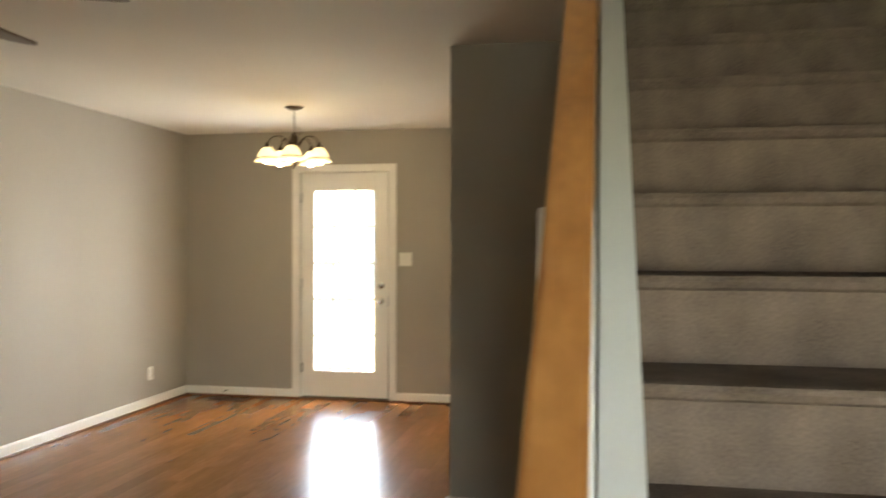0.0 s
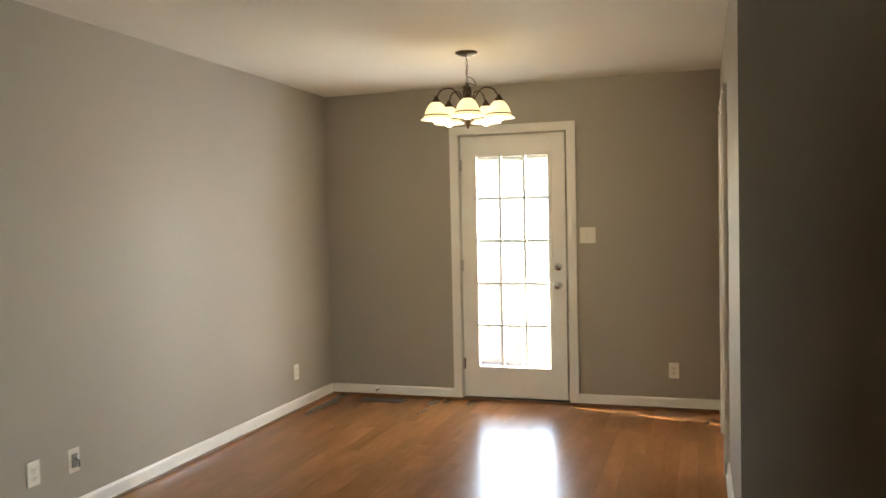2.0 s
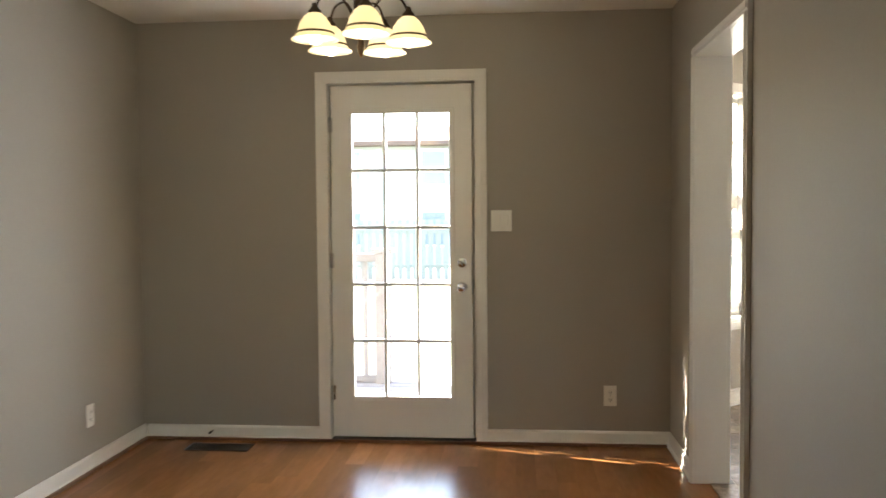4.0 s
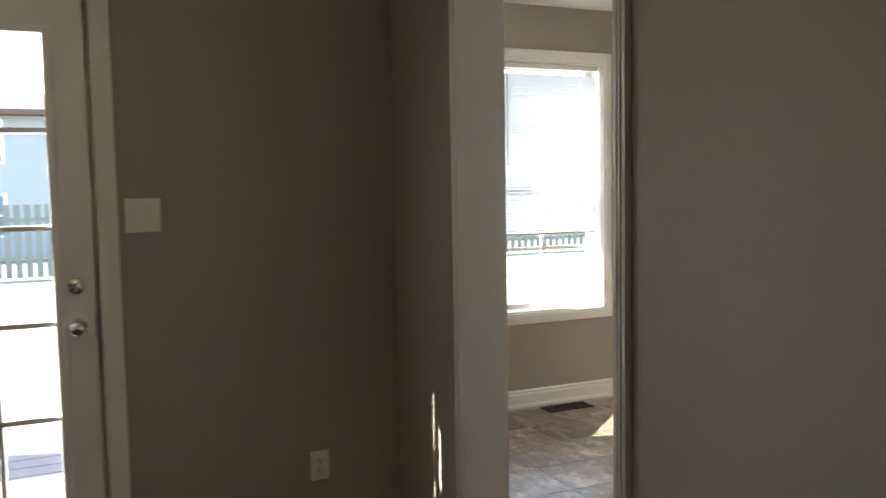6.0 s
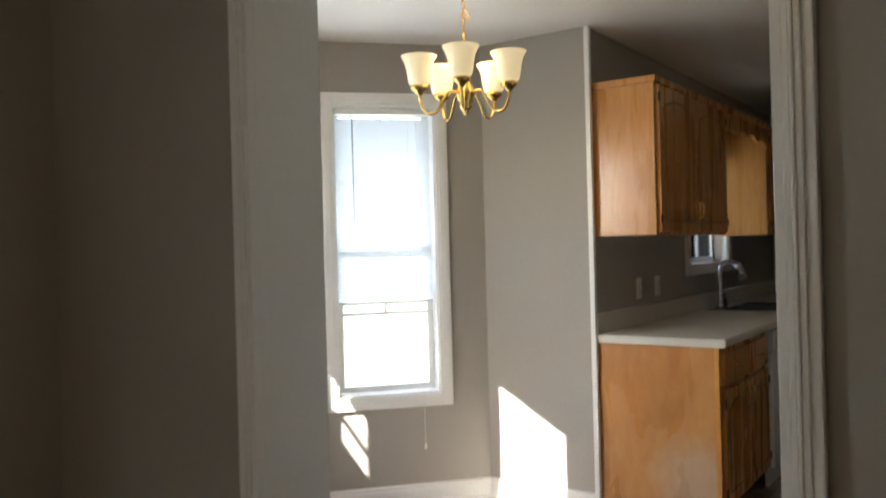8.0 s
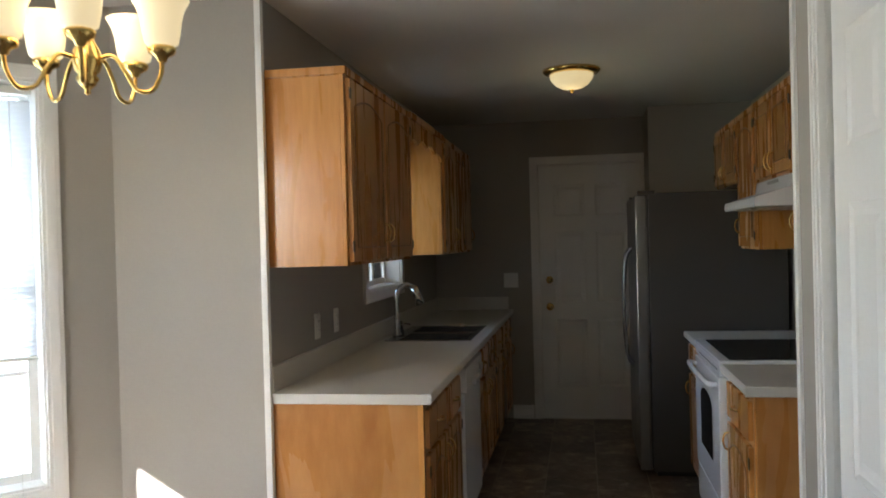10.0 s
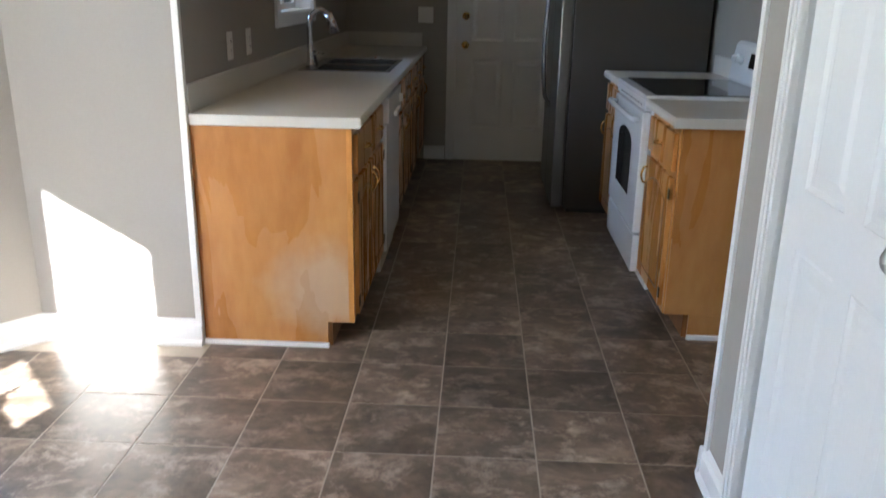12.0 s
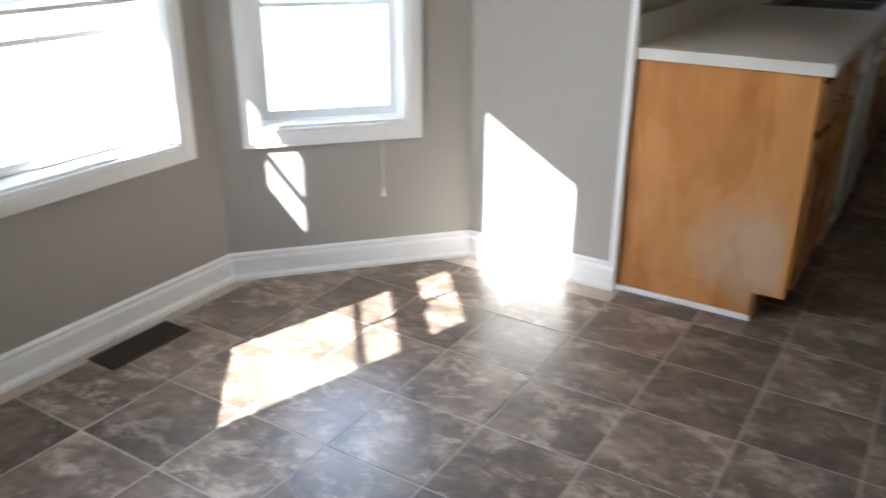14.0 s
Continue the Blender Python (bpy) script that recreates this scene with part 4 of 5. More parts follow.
part("chain_fob", lathe([(0, -0.402), (0.006, -0.405), (0.012, -0.418), (0.012, -0.425), (0.006, -0.432), (0, -0.433)], 12, (0.02, 0, 0)), BRASS, fan)
for ob in fan.children:
    if ob.name.split(".")[0] not in ("canopy", "downrod"):
        ob.location.z -= 0.11

structure("threshold", boxes((KE - 0.010, -1.695, 0.0005, KE + T, -0.862, 0.0115), bevel=0.003), TRIM, "pale threshold under the kitchen door", "threshold")


# ---- kitchen ----
def bow_pull(parent, x, y, z, vertical=True, metal=BRASS):
    """A bowed brass pull on a front that faces -y in local space."""
    d = 0.038
    pts = [(0, 0, -d), (0, -0.016, -d * 0.8), (0, -0.024, 0), (0, -0.016, d * 0.8), (0, 0, d)]
    if not vertical:
        pts = [(p[2], p[1], 0) for p in pts]
    t = tube(arc(pts, 5), 0.0045, 8)
    for e in (-d, d):
        cx, cz = (0, e) if vertical else (e, 0)
        box(t, cx - 0.008, -0.004, cz - 0.008, cx + 0.008, 0.0, cz + 0.008, bevel=0.002)
    bmesh.ops.translate(t, vec=(x, y, z), verts=t.verts)
    return part("handle", t, metal, parent, "bowed brass pull")


def cabinet_door(parent, x0, x1, z0, z1, y, arched=False, pull=None, hinge_x=None):
    """A frame-and-groove front standing proud of the face frame."""
    d = part("door", boxes((x0, y - 0.019, z0, x1, y, z1), bevel=0.004), OAK, parent)
    m, n = 0.055, 12
    pts = [(x0 + m, z0 + m), (x1 - m, z0 + m), (x1 - m, z1 - m - (0.05 if arched else 0))]
    if arched:
        w = (x1 - x0) / 2 - m
        for k in range(1, n):
            u = 1 - 2 * k / n
            pts.append(((x0 + x1) / 2 + u * w, z1 - m - 0.05 + 0.045 * (1 - u * u)))
        pts.append((x0 + m, z1 - m - 0.05))
    else:
        pts.append((x0 + m, z1 - m))
    # Raised bead in darker oak: the groove's shade is put in its colour.
    part("routed_bead", tube([(x, y - 0.0192, z) for x, z in pts], 0.0042, 6, closed=True), OAKSHADED, d)
    if pull:
        bow_pull(d, pull[0], y - 0.019, pull[1])
    if hinge_x is not None:
        for z in (z0 + 0.06, z1 - 0.06):
            part("hinge", boxes((hinge_x - 0.012, y - 0.023, z - 0.022, hinge_x + 0.012, y - 0.018, z + 0.022), bevel=0.002), BRONZE, d)
    return d


def drawer_front(parent, x0, x1, z0, z1, y):
    d = part("drawer", boxes((x0, y - 0.019, z0, x1, y, z1), bevel=0.005), OAK, parent)
    bow_pull(d, (x0 + x1) / 2, y - 0.019, (z0 + z1) / 2, False)
    return d


# Darker copy of the oak, with the shade of grooves and toe recess in its colour.
OAKSHADED = wood("shaded_oak", (0.16, 0.06, 0.016), (0.22, 0.09, 0.025), (0.28, 0.12, 0.035), 0.4, (6, 6, 0.7), 1.6, 0.05)
SCUFF = wood("scuffed_oak", (0.385, 0.150, 0.033), (0.485, 0.214, 0.058), (0.56, 0.28, 0.09), 0.27, (2.4, 2.4, 0.8), 1.5, 0.02, coat=0.1)


def scuffed(m, centre, radius, pale):
    """Wears the varnish off one patch of a timber: a stain with a ragged edge at a place of its own."""
    nt = m.node_tree
    N, L = nt.nodes.new, nt.links.new
    p = nt.nodes["Principled BSDF"]
    src = p.inputs["Base Color"].links[0].from_socket
    tc, sub, ln, nz, add, mr, mx = N("ShaderNodeTexCoord"), N("ShaderNodeVectorMath"), N("ShaderNodeVectorMath"), N("ShaderNodeTexNoise"), N("ShaderNodeMath"), N("ShaderNodeMapRange"), N("ShaderNodeMix")
    sub.operation, ln.operation, add.operation, mx.data_type = 'SUBTRACT', 'LENGTH', 'MULTIPLY_ADD', 'RGBA'
    sub.inputs[1].default_value = centre
    nz.inputs["Scale"].default_value, nz.inputs["Detail"].default_value = 9, 6
    L(tc.outputs["Object"], sub.inputs[0]); L(sub.outputs[0], ln.inputs[0]); L(tc.outputs["Object"], nz.inputs[0])
    add.inputs[1].default_value = 0.22
    L(nz.outputs[0], add.inputs[0]); L(ln.outputs["Value"], add.inputs[2])
    mr.inputs[1].default_value, mr.inputs[2].default_value, mr.inputs[3].default_value, mr.inputs[4].default_value = radius, radius + 0.14, 0.62, 0.0
    L(add.outputs[0], mr.inputs[0]); L(mr.outputs[0], mx.inputs[0]); L(src, mx.inputs[6])
    mx.inputs[7].default_value = (*pale, 1)
    L(mx.outputs[2], p.inputs["Base Color"])


scuffed(SCUFF, (-0.01, -0.47, 0.24), 0.20, (0.56, 0.42, 0.27))


def base_unit(m, w, label, layout, depth=0.60, group="base cabinets", top=0.862):
    """A floor cabinet, front at local -depth, back at 0, local x along the run."""
    th = thing("base_cabinet", m, label, "cabinet", group)
    y = -depth
    part("body", boxes((0.0, y + 0.019, 0.105, w, 0, top), bevel=0.001), OAK, th)
    # The toe recess's shade is painted into the plinth's dark oak.
    part("plinth", boxes((0.0, y + 0.085, 0.0, w, y + 0.10, 0.104), (0, y + 0.10, 0, 0.018, 0, 0.104), (w - 0.018, y + 0.10, 0, w, 0, 0.104)), OAKSHADED, th, "recessed plinth with its shade put in the dark colour")
    part("face_frame", boxes((0, y - 0.001, 0.105, 0.035, y + 0.018, 0.862), (w - 0.035, y - 0.001, 0.105, w, y + 0.018, 0.862), (0.035, y, 0.105, w - 0.035, y + 0.018, 0.14), (0.035, y, 0.825, w - 0.035, y + 0.018, 0.862), (0.035, y, 0.655, w - 0.035, y + 0.018, 0.69), bevel=0.001), OAK, th)
    n = layout
    cw = (w - 0.03) / n
    for i in range(n):
        x0, x1 = 0.015 + i * cw + 0.006, 0.015 + (i + 1) * cw - 0.006
        drawer_front(th, x0, x1, 0.685, 0.835, y - 0.001)
        near = x1 - 0.035 if i % 2 == 0 and n > 1 else x0 + 0.035
        hx = x0 - 0.004 if near > (x0 + x1) / 2 else x1 + 0.004
        cabinet_door(th, x0, x1, 0.130, 0.660, y - 0.001, True, (near, 0.58), hx)
    return th


ENDM = pose(4.715, 0, 0)
u1 = base_unit(ENDM, 0.85, "golden oak base cabinet with a scuffed end panel", 2)
part("end_panel", boxes((-0.014, -0.598, 0.106, -0.001, -0.002, 0.860), (-0.014, -0.500, 0.0, -0.001, -0.002, 0.106), bevel=0.001), SCUFF, u1, "scuffed golden oak end panel")
part("corner_stile", boxes((-0.0145, -0.604, 0.106, -0.0005, -0.582, 0.860), bevel=0.002), OAK, u1)
part("shoe_moulding", boxes((-0.030, -0.505, 0.0, -0.0145, -0.004, 0.022), bevel=0.005), TRIM, u1, "white shoe moulding")
base_unit(pose(6.185, 0, 0), 0.95, "golden oak sink base cabinet under the counter", 2, top=0.70)
base_unit(pose(7.14, 0, 0), 1.265, "golden oak base cabinet at the end of the counter", 3)

dwr = thing("dishwasher", pose(5.570, 0, 0), "white dishwasher built in under the counter", "dishwasher")
part("door", boxes((0.004, -0.632, 0.115, 0.606, -0.02, 0.735), bevel=0.004), WHITE, dwr)
part("control_panel", boxes((0.004, -0.644, 0.740, 0.606, -0.02, 0.858), bevel=0.006), WHITE, dwr)
part("latch_handle", boxes((0.20, -0.664, 0.748, 0.41, -0.645, 0.772), bevel=0.006), WHITE, dwr)
part("dial", lathe([(0, 0), (0.022, 0), (0.020, 0.016), (0, 0.018)], 16), PLASTIC, dwr).matrix_local = pose(0.50, -0.6445, 0.80, 90, 0, 0)
part("kick_plate", boxes((0.004, -0.60, 0.006, 0.606, -0.58, 0.112), bevel=0.002), WHITE, dwr)

ct = thing("worktop", pose(4.695, 0, 0), "off-white laminate worktop with a rolled edge and backsplash", "countertop")
SX0, SX1, SY0, SY1 = 1.62, 2.40, -0.555, -0.075       # sink cut-out
W = KE - 4.695 - 0.003
part("deck", slab([0, SX0, SX1, W], [-0.615, SY0, SY1, 0], [(1, 1)], 0.864, 0.902, FLAT), LAMINATE, ct)
part("front_edge", profile_x([(-0.6155, 0.864), (-0.634, 0.866), (-0.640, 0.876), (-0.640, 0.892), (-0.634, 0.9025), (-0.6155, 0.9035)], 0.002, W), LAMINATE, ct)
part("end_edge", boxes((-0.008, -0.638, 0.863, -0.0005, -0.0005, 0.9025), bevel=0.003), LAMINATE, ct, "pale edge strip of the worktop")
part("backsplash", boxes((0.0, -0.020, 0.903, W, -0.001, 1.005), bevel=0.005), LAMINATE, ct)
part("side_splash", boxes((W - 0.020, -0.60, 0.903, W - 0.001, -0.021, 1.005), bevel=0.005), LAMINATE, ct)

sk = thing("kitchen_sink", pose(4.695, 0, 0), "stainless steel double-bowl sink set in the worktop", "sink")
mid = (SX0 + SX1) / 2
part("rim", boxes((SX0 - 0.012, SY0 - 0.012, 0.9025, SX1 + 0.012, SY0 + 0.012, 0.907), (SX0 - 0.012, SY1 - 0.060, 0.9025, SX1 + 0.012, SY1 + 0.012, 0.907), (SX0 - 0.012, SY0 + 0.012, 0.9025, SX0 + 0.014, SY1 - 0.06, 0.907), (SX1 - 0.014, SY0 + 0.012, 0.9025, SX1 + 0.012, SY1 - 0.06, 0.907), (mid - 0.016, SY0 + 0.012, 0.9025, mid + 0.016, SY1 - 0.06, 0.906), bevel=0.002), SINKSTEEL, sk)
for a, b in ((SX0 + 0.014, mid - 0.016), (mid + 0.016, SX1 - 0.014)):
    bw = boxes((a, SY0 + 0.012, 0.735, b, SY1 - 0.06, 0.738), (a, SY0 + 0.012, 0.738, a + 0.003, SY1 - 0.06, 0.9025), (b - 0.003, SY0 + 0.012, 0.738, b, SY1 - 0.06, 0.9025), (a + 0.003, SY0 + 0.012, 0.738, b - 0.003, SY0 + 0.015, 0.9025), (a + 0.003, SY1 - 0.063, 0.738, b - 0.003, SY1 - 0.06, 0.9025))
    bowl = part("bowl", bw, SINKSTEEL, sk)
    part("drain", lathe([(0, 0.7385), (0.040, 0.7390), (0.043, 0.7405), (0.030, 0.7395), (0, 0.7392)], 20, ((a + b) / 2, (SY0 + SY1) / 2, 0)), CHROME, bowl)
part("strainer", lathe([(0, 0.912), (0.035, 0.912), (0.038, 0.922), (0.020, 0.934), (0, 0.936)], 16, (SX1 - 0.10, SY0 + 0.14, -0.004)), CHROME, sk, "loose chrome strainer on the rim")

fc = thing("faucet", pose(6.50, -0.095, 0.907), "chrome pull-down kitchen faucet behind the sink", "faucet")
part("base", lathe([(0, 0), (0.028, 0), (0.028, 0.012), (0.020, 0.03), (0.017, 0.10), (0.019, 0.11), (0.013, 0.12), (0, 0.12)], 20), CHROME, fc)
part("neck", tube(arc([(0, 0, 0.11), (0, 0, 0.22), (0.012, -0.01, 0.275), (0.055, -0.05, 0.308), (0.10, -0.09, 0.285)]), 0.016, 12), CHROME, fc)
part("spray_head", tube([(0.098, -0.088, 0.290), (0.118, -0.106, 0.235), (0.130, -0.117, 0.185)], lambda u: 0.022 + 0.010 * u, 14), CHROME, fc)
part("lever", tube([(0.0, -0.01, 0.06), (0.05, -0.04, 0.075), (0.09, -0.06, 0.065)], 0.006, 8), CHROME, fc)
part("sprayer_mount", lathe([(0, 0), (0.026, 0), (0.024, 0.02), (0.017, 0.05), (0.014, 0.085), (0, 0.088)], 14, (0.085, 0.0, 0)), DARKP, fc, "black side holder")


def wall_unit(m, w, z0, z1, doors, label, depth=0.305, y_pull=None, group="wall cabinets", hang=0.0):
    """A wall cabinet, front at local -depth, with a crown lip."""
    th = thing("wall_cabinet", m, label, "cabinet", group)
    y = -depth
    part("body", boxes((0, y + 0.0005, z0, w, -0.001, z1 - 0.023), bevel=0.001), OAK, th)
    part("face_frame", boxes((-0.002, y - 0.016, z0, 0.034, y, z1), (w - 0.034, y - 0.016, z0, w + 0.000, y, z1), (0.034, y - 0.016, z0, w - 0.034, y, z0 + 0.03), (0.034, y - 0.016, z1 - 0.03, w - 0.034, y, z1), bevel=0.0015), OAK, th)
    part("crown", boxes((-0.006, y - 0.026, z1 - 0.022, w, -0.001, z1 + 0.010), bevel=0.004), OAK, th)
    cw = (w - 0.03) / doors
    for i in range(doors):
        x0, x1 = 0.015 + i * cw + 0.006, 0.015 + (i + 1) * cw - 0.006
        near = x1 - 0.032 if i % 2 == 0 and doors > 1 else x0 + 0.032
        hx = x0 - 0.004 if near > (x0 + x1) / 2 else x1 + 0.004
        cabinet_door(th, x0, x1, z0 + 0.014, z1 - 0.034, y - 0.017, z1 - z0 > 0.5, (near, z0 + 0.13 if z1 - z0 > 0.5 else z0 + 0.08), hx)
    return th


wall_unit(pose(4.722, 0, 0), 1.145, 1.388, 2.145, 2, "golden oak wall cabinet above the counter")
wall_unit(pose(6.895, 0, 0), 1.30, 1.388, 2.145, 3, "golden oak wall cabinet past the sink window")
va = thing("valance", pose(5.869, 0, 0), "scalloped golden oak valance above the sink window", "valance")
vb = bmesh.new()
N_V = 24
top = [vb.verts.new((1.024 * k / N_V, -0.330, 2.140)) for k in range(N_V + 1)]
bot = [vb.verts.new((1.024 * k / N_V, -0.330, 1.985 + 0.028 * abs(math.sin(math.pi * 4 * k / N_V)) + 0.03 * math.sin(math.pi * k / N_V))) for k in range(N_V + 1)]
for k in range(N_V):
    vb.faces.new((bot[k], bot[k + 1], top[k + 1], top[k]))
ext = bmesh.ops.extrude_face_region(vb, geom=vb.faces[:])
bmesh.ops.translate(vb, vec=(0, 0.018, 0), verts=[g for g in ext["geom"] if isinstance(g, bmesh.types.BMVert)])
bmesh.ops.recalc_face_normals(vb, faces=vb.faces)
part("board", vb, OAK, va)
part("crown", boxes((0, -0.346, 2.123, 1.024, -0.312, 2.155), bevel=0.004), OAK, va)

# the range side: built facing +y, so turned half round
SO = lambda x: pose(x, KS, 0, 0, 0, 180)
u2 = base_unit(SO(5.425), 0.51, "golden oak base cabinet between the range and the open end", 1, depth=0.61, group="base cabinets by the range")
part("end_panel", boxes((0.511, -0.606, 0.106, 0.524, -0.002, 0.860), (0.511, -0.505, 0.0, 0.524, -0.002, 0.106), bevel=0.001), SCUFF, u2, "golden oak end panel")
part("shoe_moulding", boxes((0.5245, -0.51, 0.0, 0.540, -0.004, 0.022), bevel=0.005), TRIM, u2, "white shoe moulding")
base_unit(SO(6.70), 0.475, "narrow golden oak base cabinet beside the refrigerator", 1, depth=0.61, group="base cabinets by the range")
for x, w in ((5.433, 0.545), (6.72, 0.503)):
    c2 = thing("worktop", SO(x), "short off-white laminate worktop beside the range", "countertop", "worktops by the range")
    part("deck", boxes((0, -0.625, 0.864, w, 0, 0.902), bevel=0.001), LAMINATE, c2)
    part("front_edge", profile_x([(-0.6255, 0.864), (-0.644, 0.866), (-0.650, 0.876), (-0.650, 0.892), (-0.644, 0.9025), (-0.6255, 0.9035)], 0.001, w - 0.001), LAMINATE, c2)
    part("end_edge", boxes((w + 0.0005, -0.648, 0.863, w + 0.008, -0.001, 0.9025), bevel=0.003), LAMINATE, c2)
    part("backsplash", boxes((0.0, -0.020, 0.903, w, -0.001, 1.005), bevel=0.005), LAMINATE, c2)

st = thing("kitchen_range", SO(6.205), "white electric range with a black glass cooktop", "stove")
RW = 0.762
part("body", boxes((0.003, -0.615, 0.09, RW - 0.003, -0.01, 0.895), (0.02, -0.57, 0.0, RW - 0.02, -0.03, 0.09), bevel=0.003), WHITE, st)
part("cooktop_frame", boxes((0.0, -0.650, 0.897, RW, -0.008, 0.915), bevel=0.005), WHITE, st)
part("cooktop", boxes((0.025, -0.605, 0.9155, RW - 0.025, -0.075, 0.9185)), BLACKGLASS, st, "black glass cooktop")
part("front_vent", boxes((0.003, -0.648, 0.845, RW - 0.003, -0.618, 0.895), bevel=0.006), WHITE, st)
for k in range(9):
    x = 0.12 + k * 0.065
    part("vent_slot", boxes((x, -0.6495, 0.862, x + 0.04, -0.6475, 0.870)), DARKP, st)
od = part("oven_door", boxes((0.006, -0.655, 0.285, RW - 0.006, -0.618, 0.838), bevel=0.008), WHITE, st)
g = bmesh.new()
outl = [(0.20, 0.42), (0.565, 0.42), (0.565, 0.66)] + [(0.3825 + 0.1825 * math.cos(a), 0.66 + 0.06 * math.sin(a)) for a in (math.pi * k / 10 for k in range(1, 10))] + [(0.20, 0.66)]
for yy, flip in ((-0.6575, False), (-0.654, True)):
    vs = [g.verts.new((x, yy, z)) for x, z in outl]
    g.faces.new(vs[::-1] if flip else vs)
part("oven_window", g, BLACKGLASS, od, "dark glass oven window")
part("door_handle", tube(arc([(0.06, -0.655, 0.800), (0.07, -0.695, 0.806), (RW / 2, -0.705, 0.810), (RW - 0.07, -0.695, 0.806), (RW - 0.06, -0.655, 0.800)]), 0.012, 10), WHITE, od, "white bar handle")
part("storage_drawer", boxes((0.006, -0.650, 0.095, RW - 0.006, -0.618, 0.272), bevel=0.006), WHITE, st)
bg = part("backguard", profile_x([(-0.010, 0.915), (-0.075, 0.915), (-0.080, 0.930), (-0.055, 1.10), (-0.040, 1.118), (-0.010, 1.118)], 0.0, RW), WHITE, st)
for x in (0.07, 0.15, RW - 0.15, RW - 0.07):
    kn = part("knob", lathe([(0, 0), (0.024, 0), (0.024, 0.006), (0.017, 0.010), (0.015, 0.028), (0, 0.030)], 16), WHITE, bg)
    kn.matrix_local = pose(x, -0.0665, 1.03, 81, 0, 0)
dp = part("display", boxes((RW / 2 - 0.10, -0.0035, -0.035, RW / 2 + 0.10, 0, 0.035), bevel=0.001), BLACKGLASS, bg, "black clock display")
dp.matrix_local = pose(0, -0.0665, 1.035, -8.5, 0, 0)

wall_unit(SO(5.405), 0.46, 1.388, 2.145, 1, "golden oak wall cabinet beside the range hood", group="wall cabinets by the range")
wall_unit(SO(6.165), 0.755, 1.735, 2.145, 2, "short golden oak wall cabinet above the range hood", group="wall cabinets by the range")
wall_unit(SO(6.66), 0.49, 1.388, 2.145, 1, "golden oak wall cabinet past the range hood", group="wall cabinets by the range")
wall_unit(SO(7.46), 0.79, 1.775, 2.145, 2, "short golden oak wall cabinet above the refrigerator", group="wall cabinets by the range")
hd = thing("range_hood", SO(6.162), "white range hood under a wall cabinet", "range hood")
part("canopy", profile_x([(-0.005, 1.59), (-0.49, 1.59), (-0.495, 1.605), (-0.490, 1.630), (-0.34, 1.675), (-0.33, 1.732), (-0.005, 1.732)], 0.0, 0.745), WHITE, hd)
part("grille", boxes((0.26, -0.3345, 1.688, 0.48, -0.3295, 1.722)), surface("grey_grille", (0.30, 0.30, 0.30), 0.5), hd)
part("filter", boxes((0.10, -0.44, 1.586, 0.65, -0.08, 1.5895)), STEEL, hd)

fr = thing("refrigerator", SO(7.72), "side-by-side refrigerator with dark grey sides and steel doors", "refrigerator")
part("body", boxes((0.0, -0.83, 0.03, 0.90, -0.03, 1.735), bevel=0.004), FRIDGE, fr)
part("base_grille", boxes((0.01, -0.81, 0.0, 0.89, -0.05, 0.029)), DARKP, fr)
for x0, x1, hx in ((0.004, 0.446, 0.415), (0.454, 0.896, 0.485)):
    d = part("door", boxes((x0, -0.910, 0.035, x1, -0.840, 1.725), bevel=0.010), DARKSTEEL, fr)
    part("handle", tube(arc([(hx, -0.910, 0.62), (hx, -0.950, 0.70), (hx, -0.968, 1.0), (hx, -0.950, 1.32), (hx, -0.910, 1.40)]), 0.012, 10), DARKSTEEL, d, "long bowed steel handle")
    part("hinge_cap", boxes((x0 + (0.01 if x0 < 0.1 else x1 - x0 - 0.07), -0.89, 1.7265, x0 + (0.06 if x0 < 0.1 else x1 - x0 - 0.01), -0.79, 1.752), bevel=0.004), FRIDGE, fr)
part("gasket", boxes((0.008, -0.839, 0.05, 0.892, -0.831, 1.72)), DARKP, fr)


# ---- stairs ----
RISE, GO, Y1, XS = 0.190, 0.250, -6.75, 2.765
stairs = thing("staircase", pose(0, 0, 0), "carpeted staircase with brown pile worn at the nosings", "staircase", kind="structure")
sec = [(0.0, -RISE), (0.0, -0.035), (-0.016, -0.028), (-0.024, -0.014), (-0.018, -0.003), (0.0, 0.0), (GO + 0.02, 0.0), (GO + 0.02, -RISE)]
first = None
for n in range(1, 16):
    if first is None:
        first = part("step", profile_x(sec, XS, 3.81), CARPET, stairs)
        ob = first
    else:
        ob = new("step", first.data)
        ob.parent = stairs
    ob.location = (0, Y1 + GO * (n - 1), RISE * n)
def along(y):
    return RISE + (y - Y1) / GO * RISE
def slope_board(x0, x1, y0, y1, below, above, mat_, name, parent, label=""):
    b = bmesh.new()
    v = [b.verts.new((x, y, max(0.0, along(y) + d))) for x in (x0, x1) for y, d in ((y0, -below), (y1, -below), (y1, above), (y0, above))]
    b.faces.new(v[0:4][::-1]); b.faces.new(v[4:8])
    for k in range(4):
        b.faces.new((v[k], v[(k + 1) % 4], v[4 + (k + 1) % 4], v[4 + k]))
    bmesh.ops.recalc_face_normals(b, faces=b.faces)
    bmesh.ops.bevel(b, geom=b.edges[:], offset=0.004, segments=2, affect='EDGES')
    return part(name, b, mat_, parent, label)
slope_board(2.692, XS - 0.002, -6.60, -3.80, 0.34, 0.16, TRIM, "stringer", stairs, "white painted stair stringer")
hr = thing("handrail", pose(0, 0, 0), "varnished wooden handrail sloping up the stairs", "handrail")
slope_board(2.654, 2.691, -6.68, -5.12, -0.925, 0.98, OAKD, "rail", hr)
NEWEL = thing("newel_post", pose(2.668, -6.245, 0), "white painted newel post under the stair rail", "newel post")
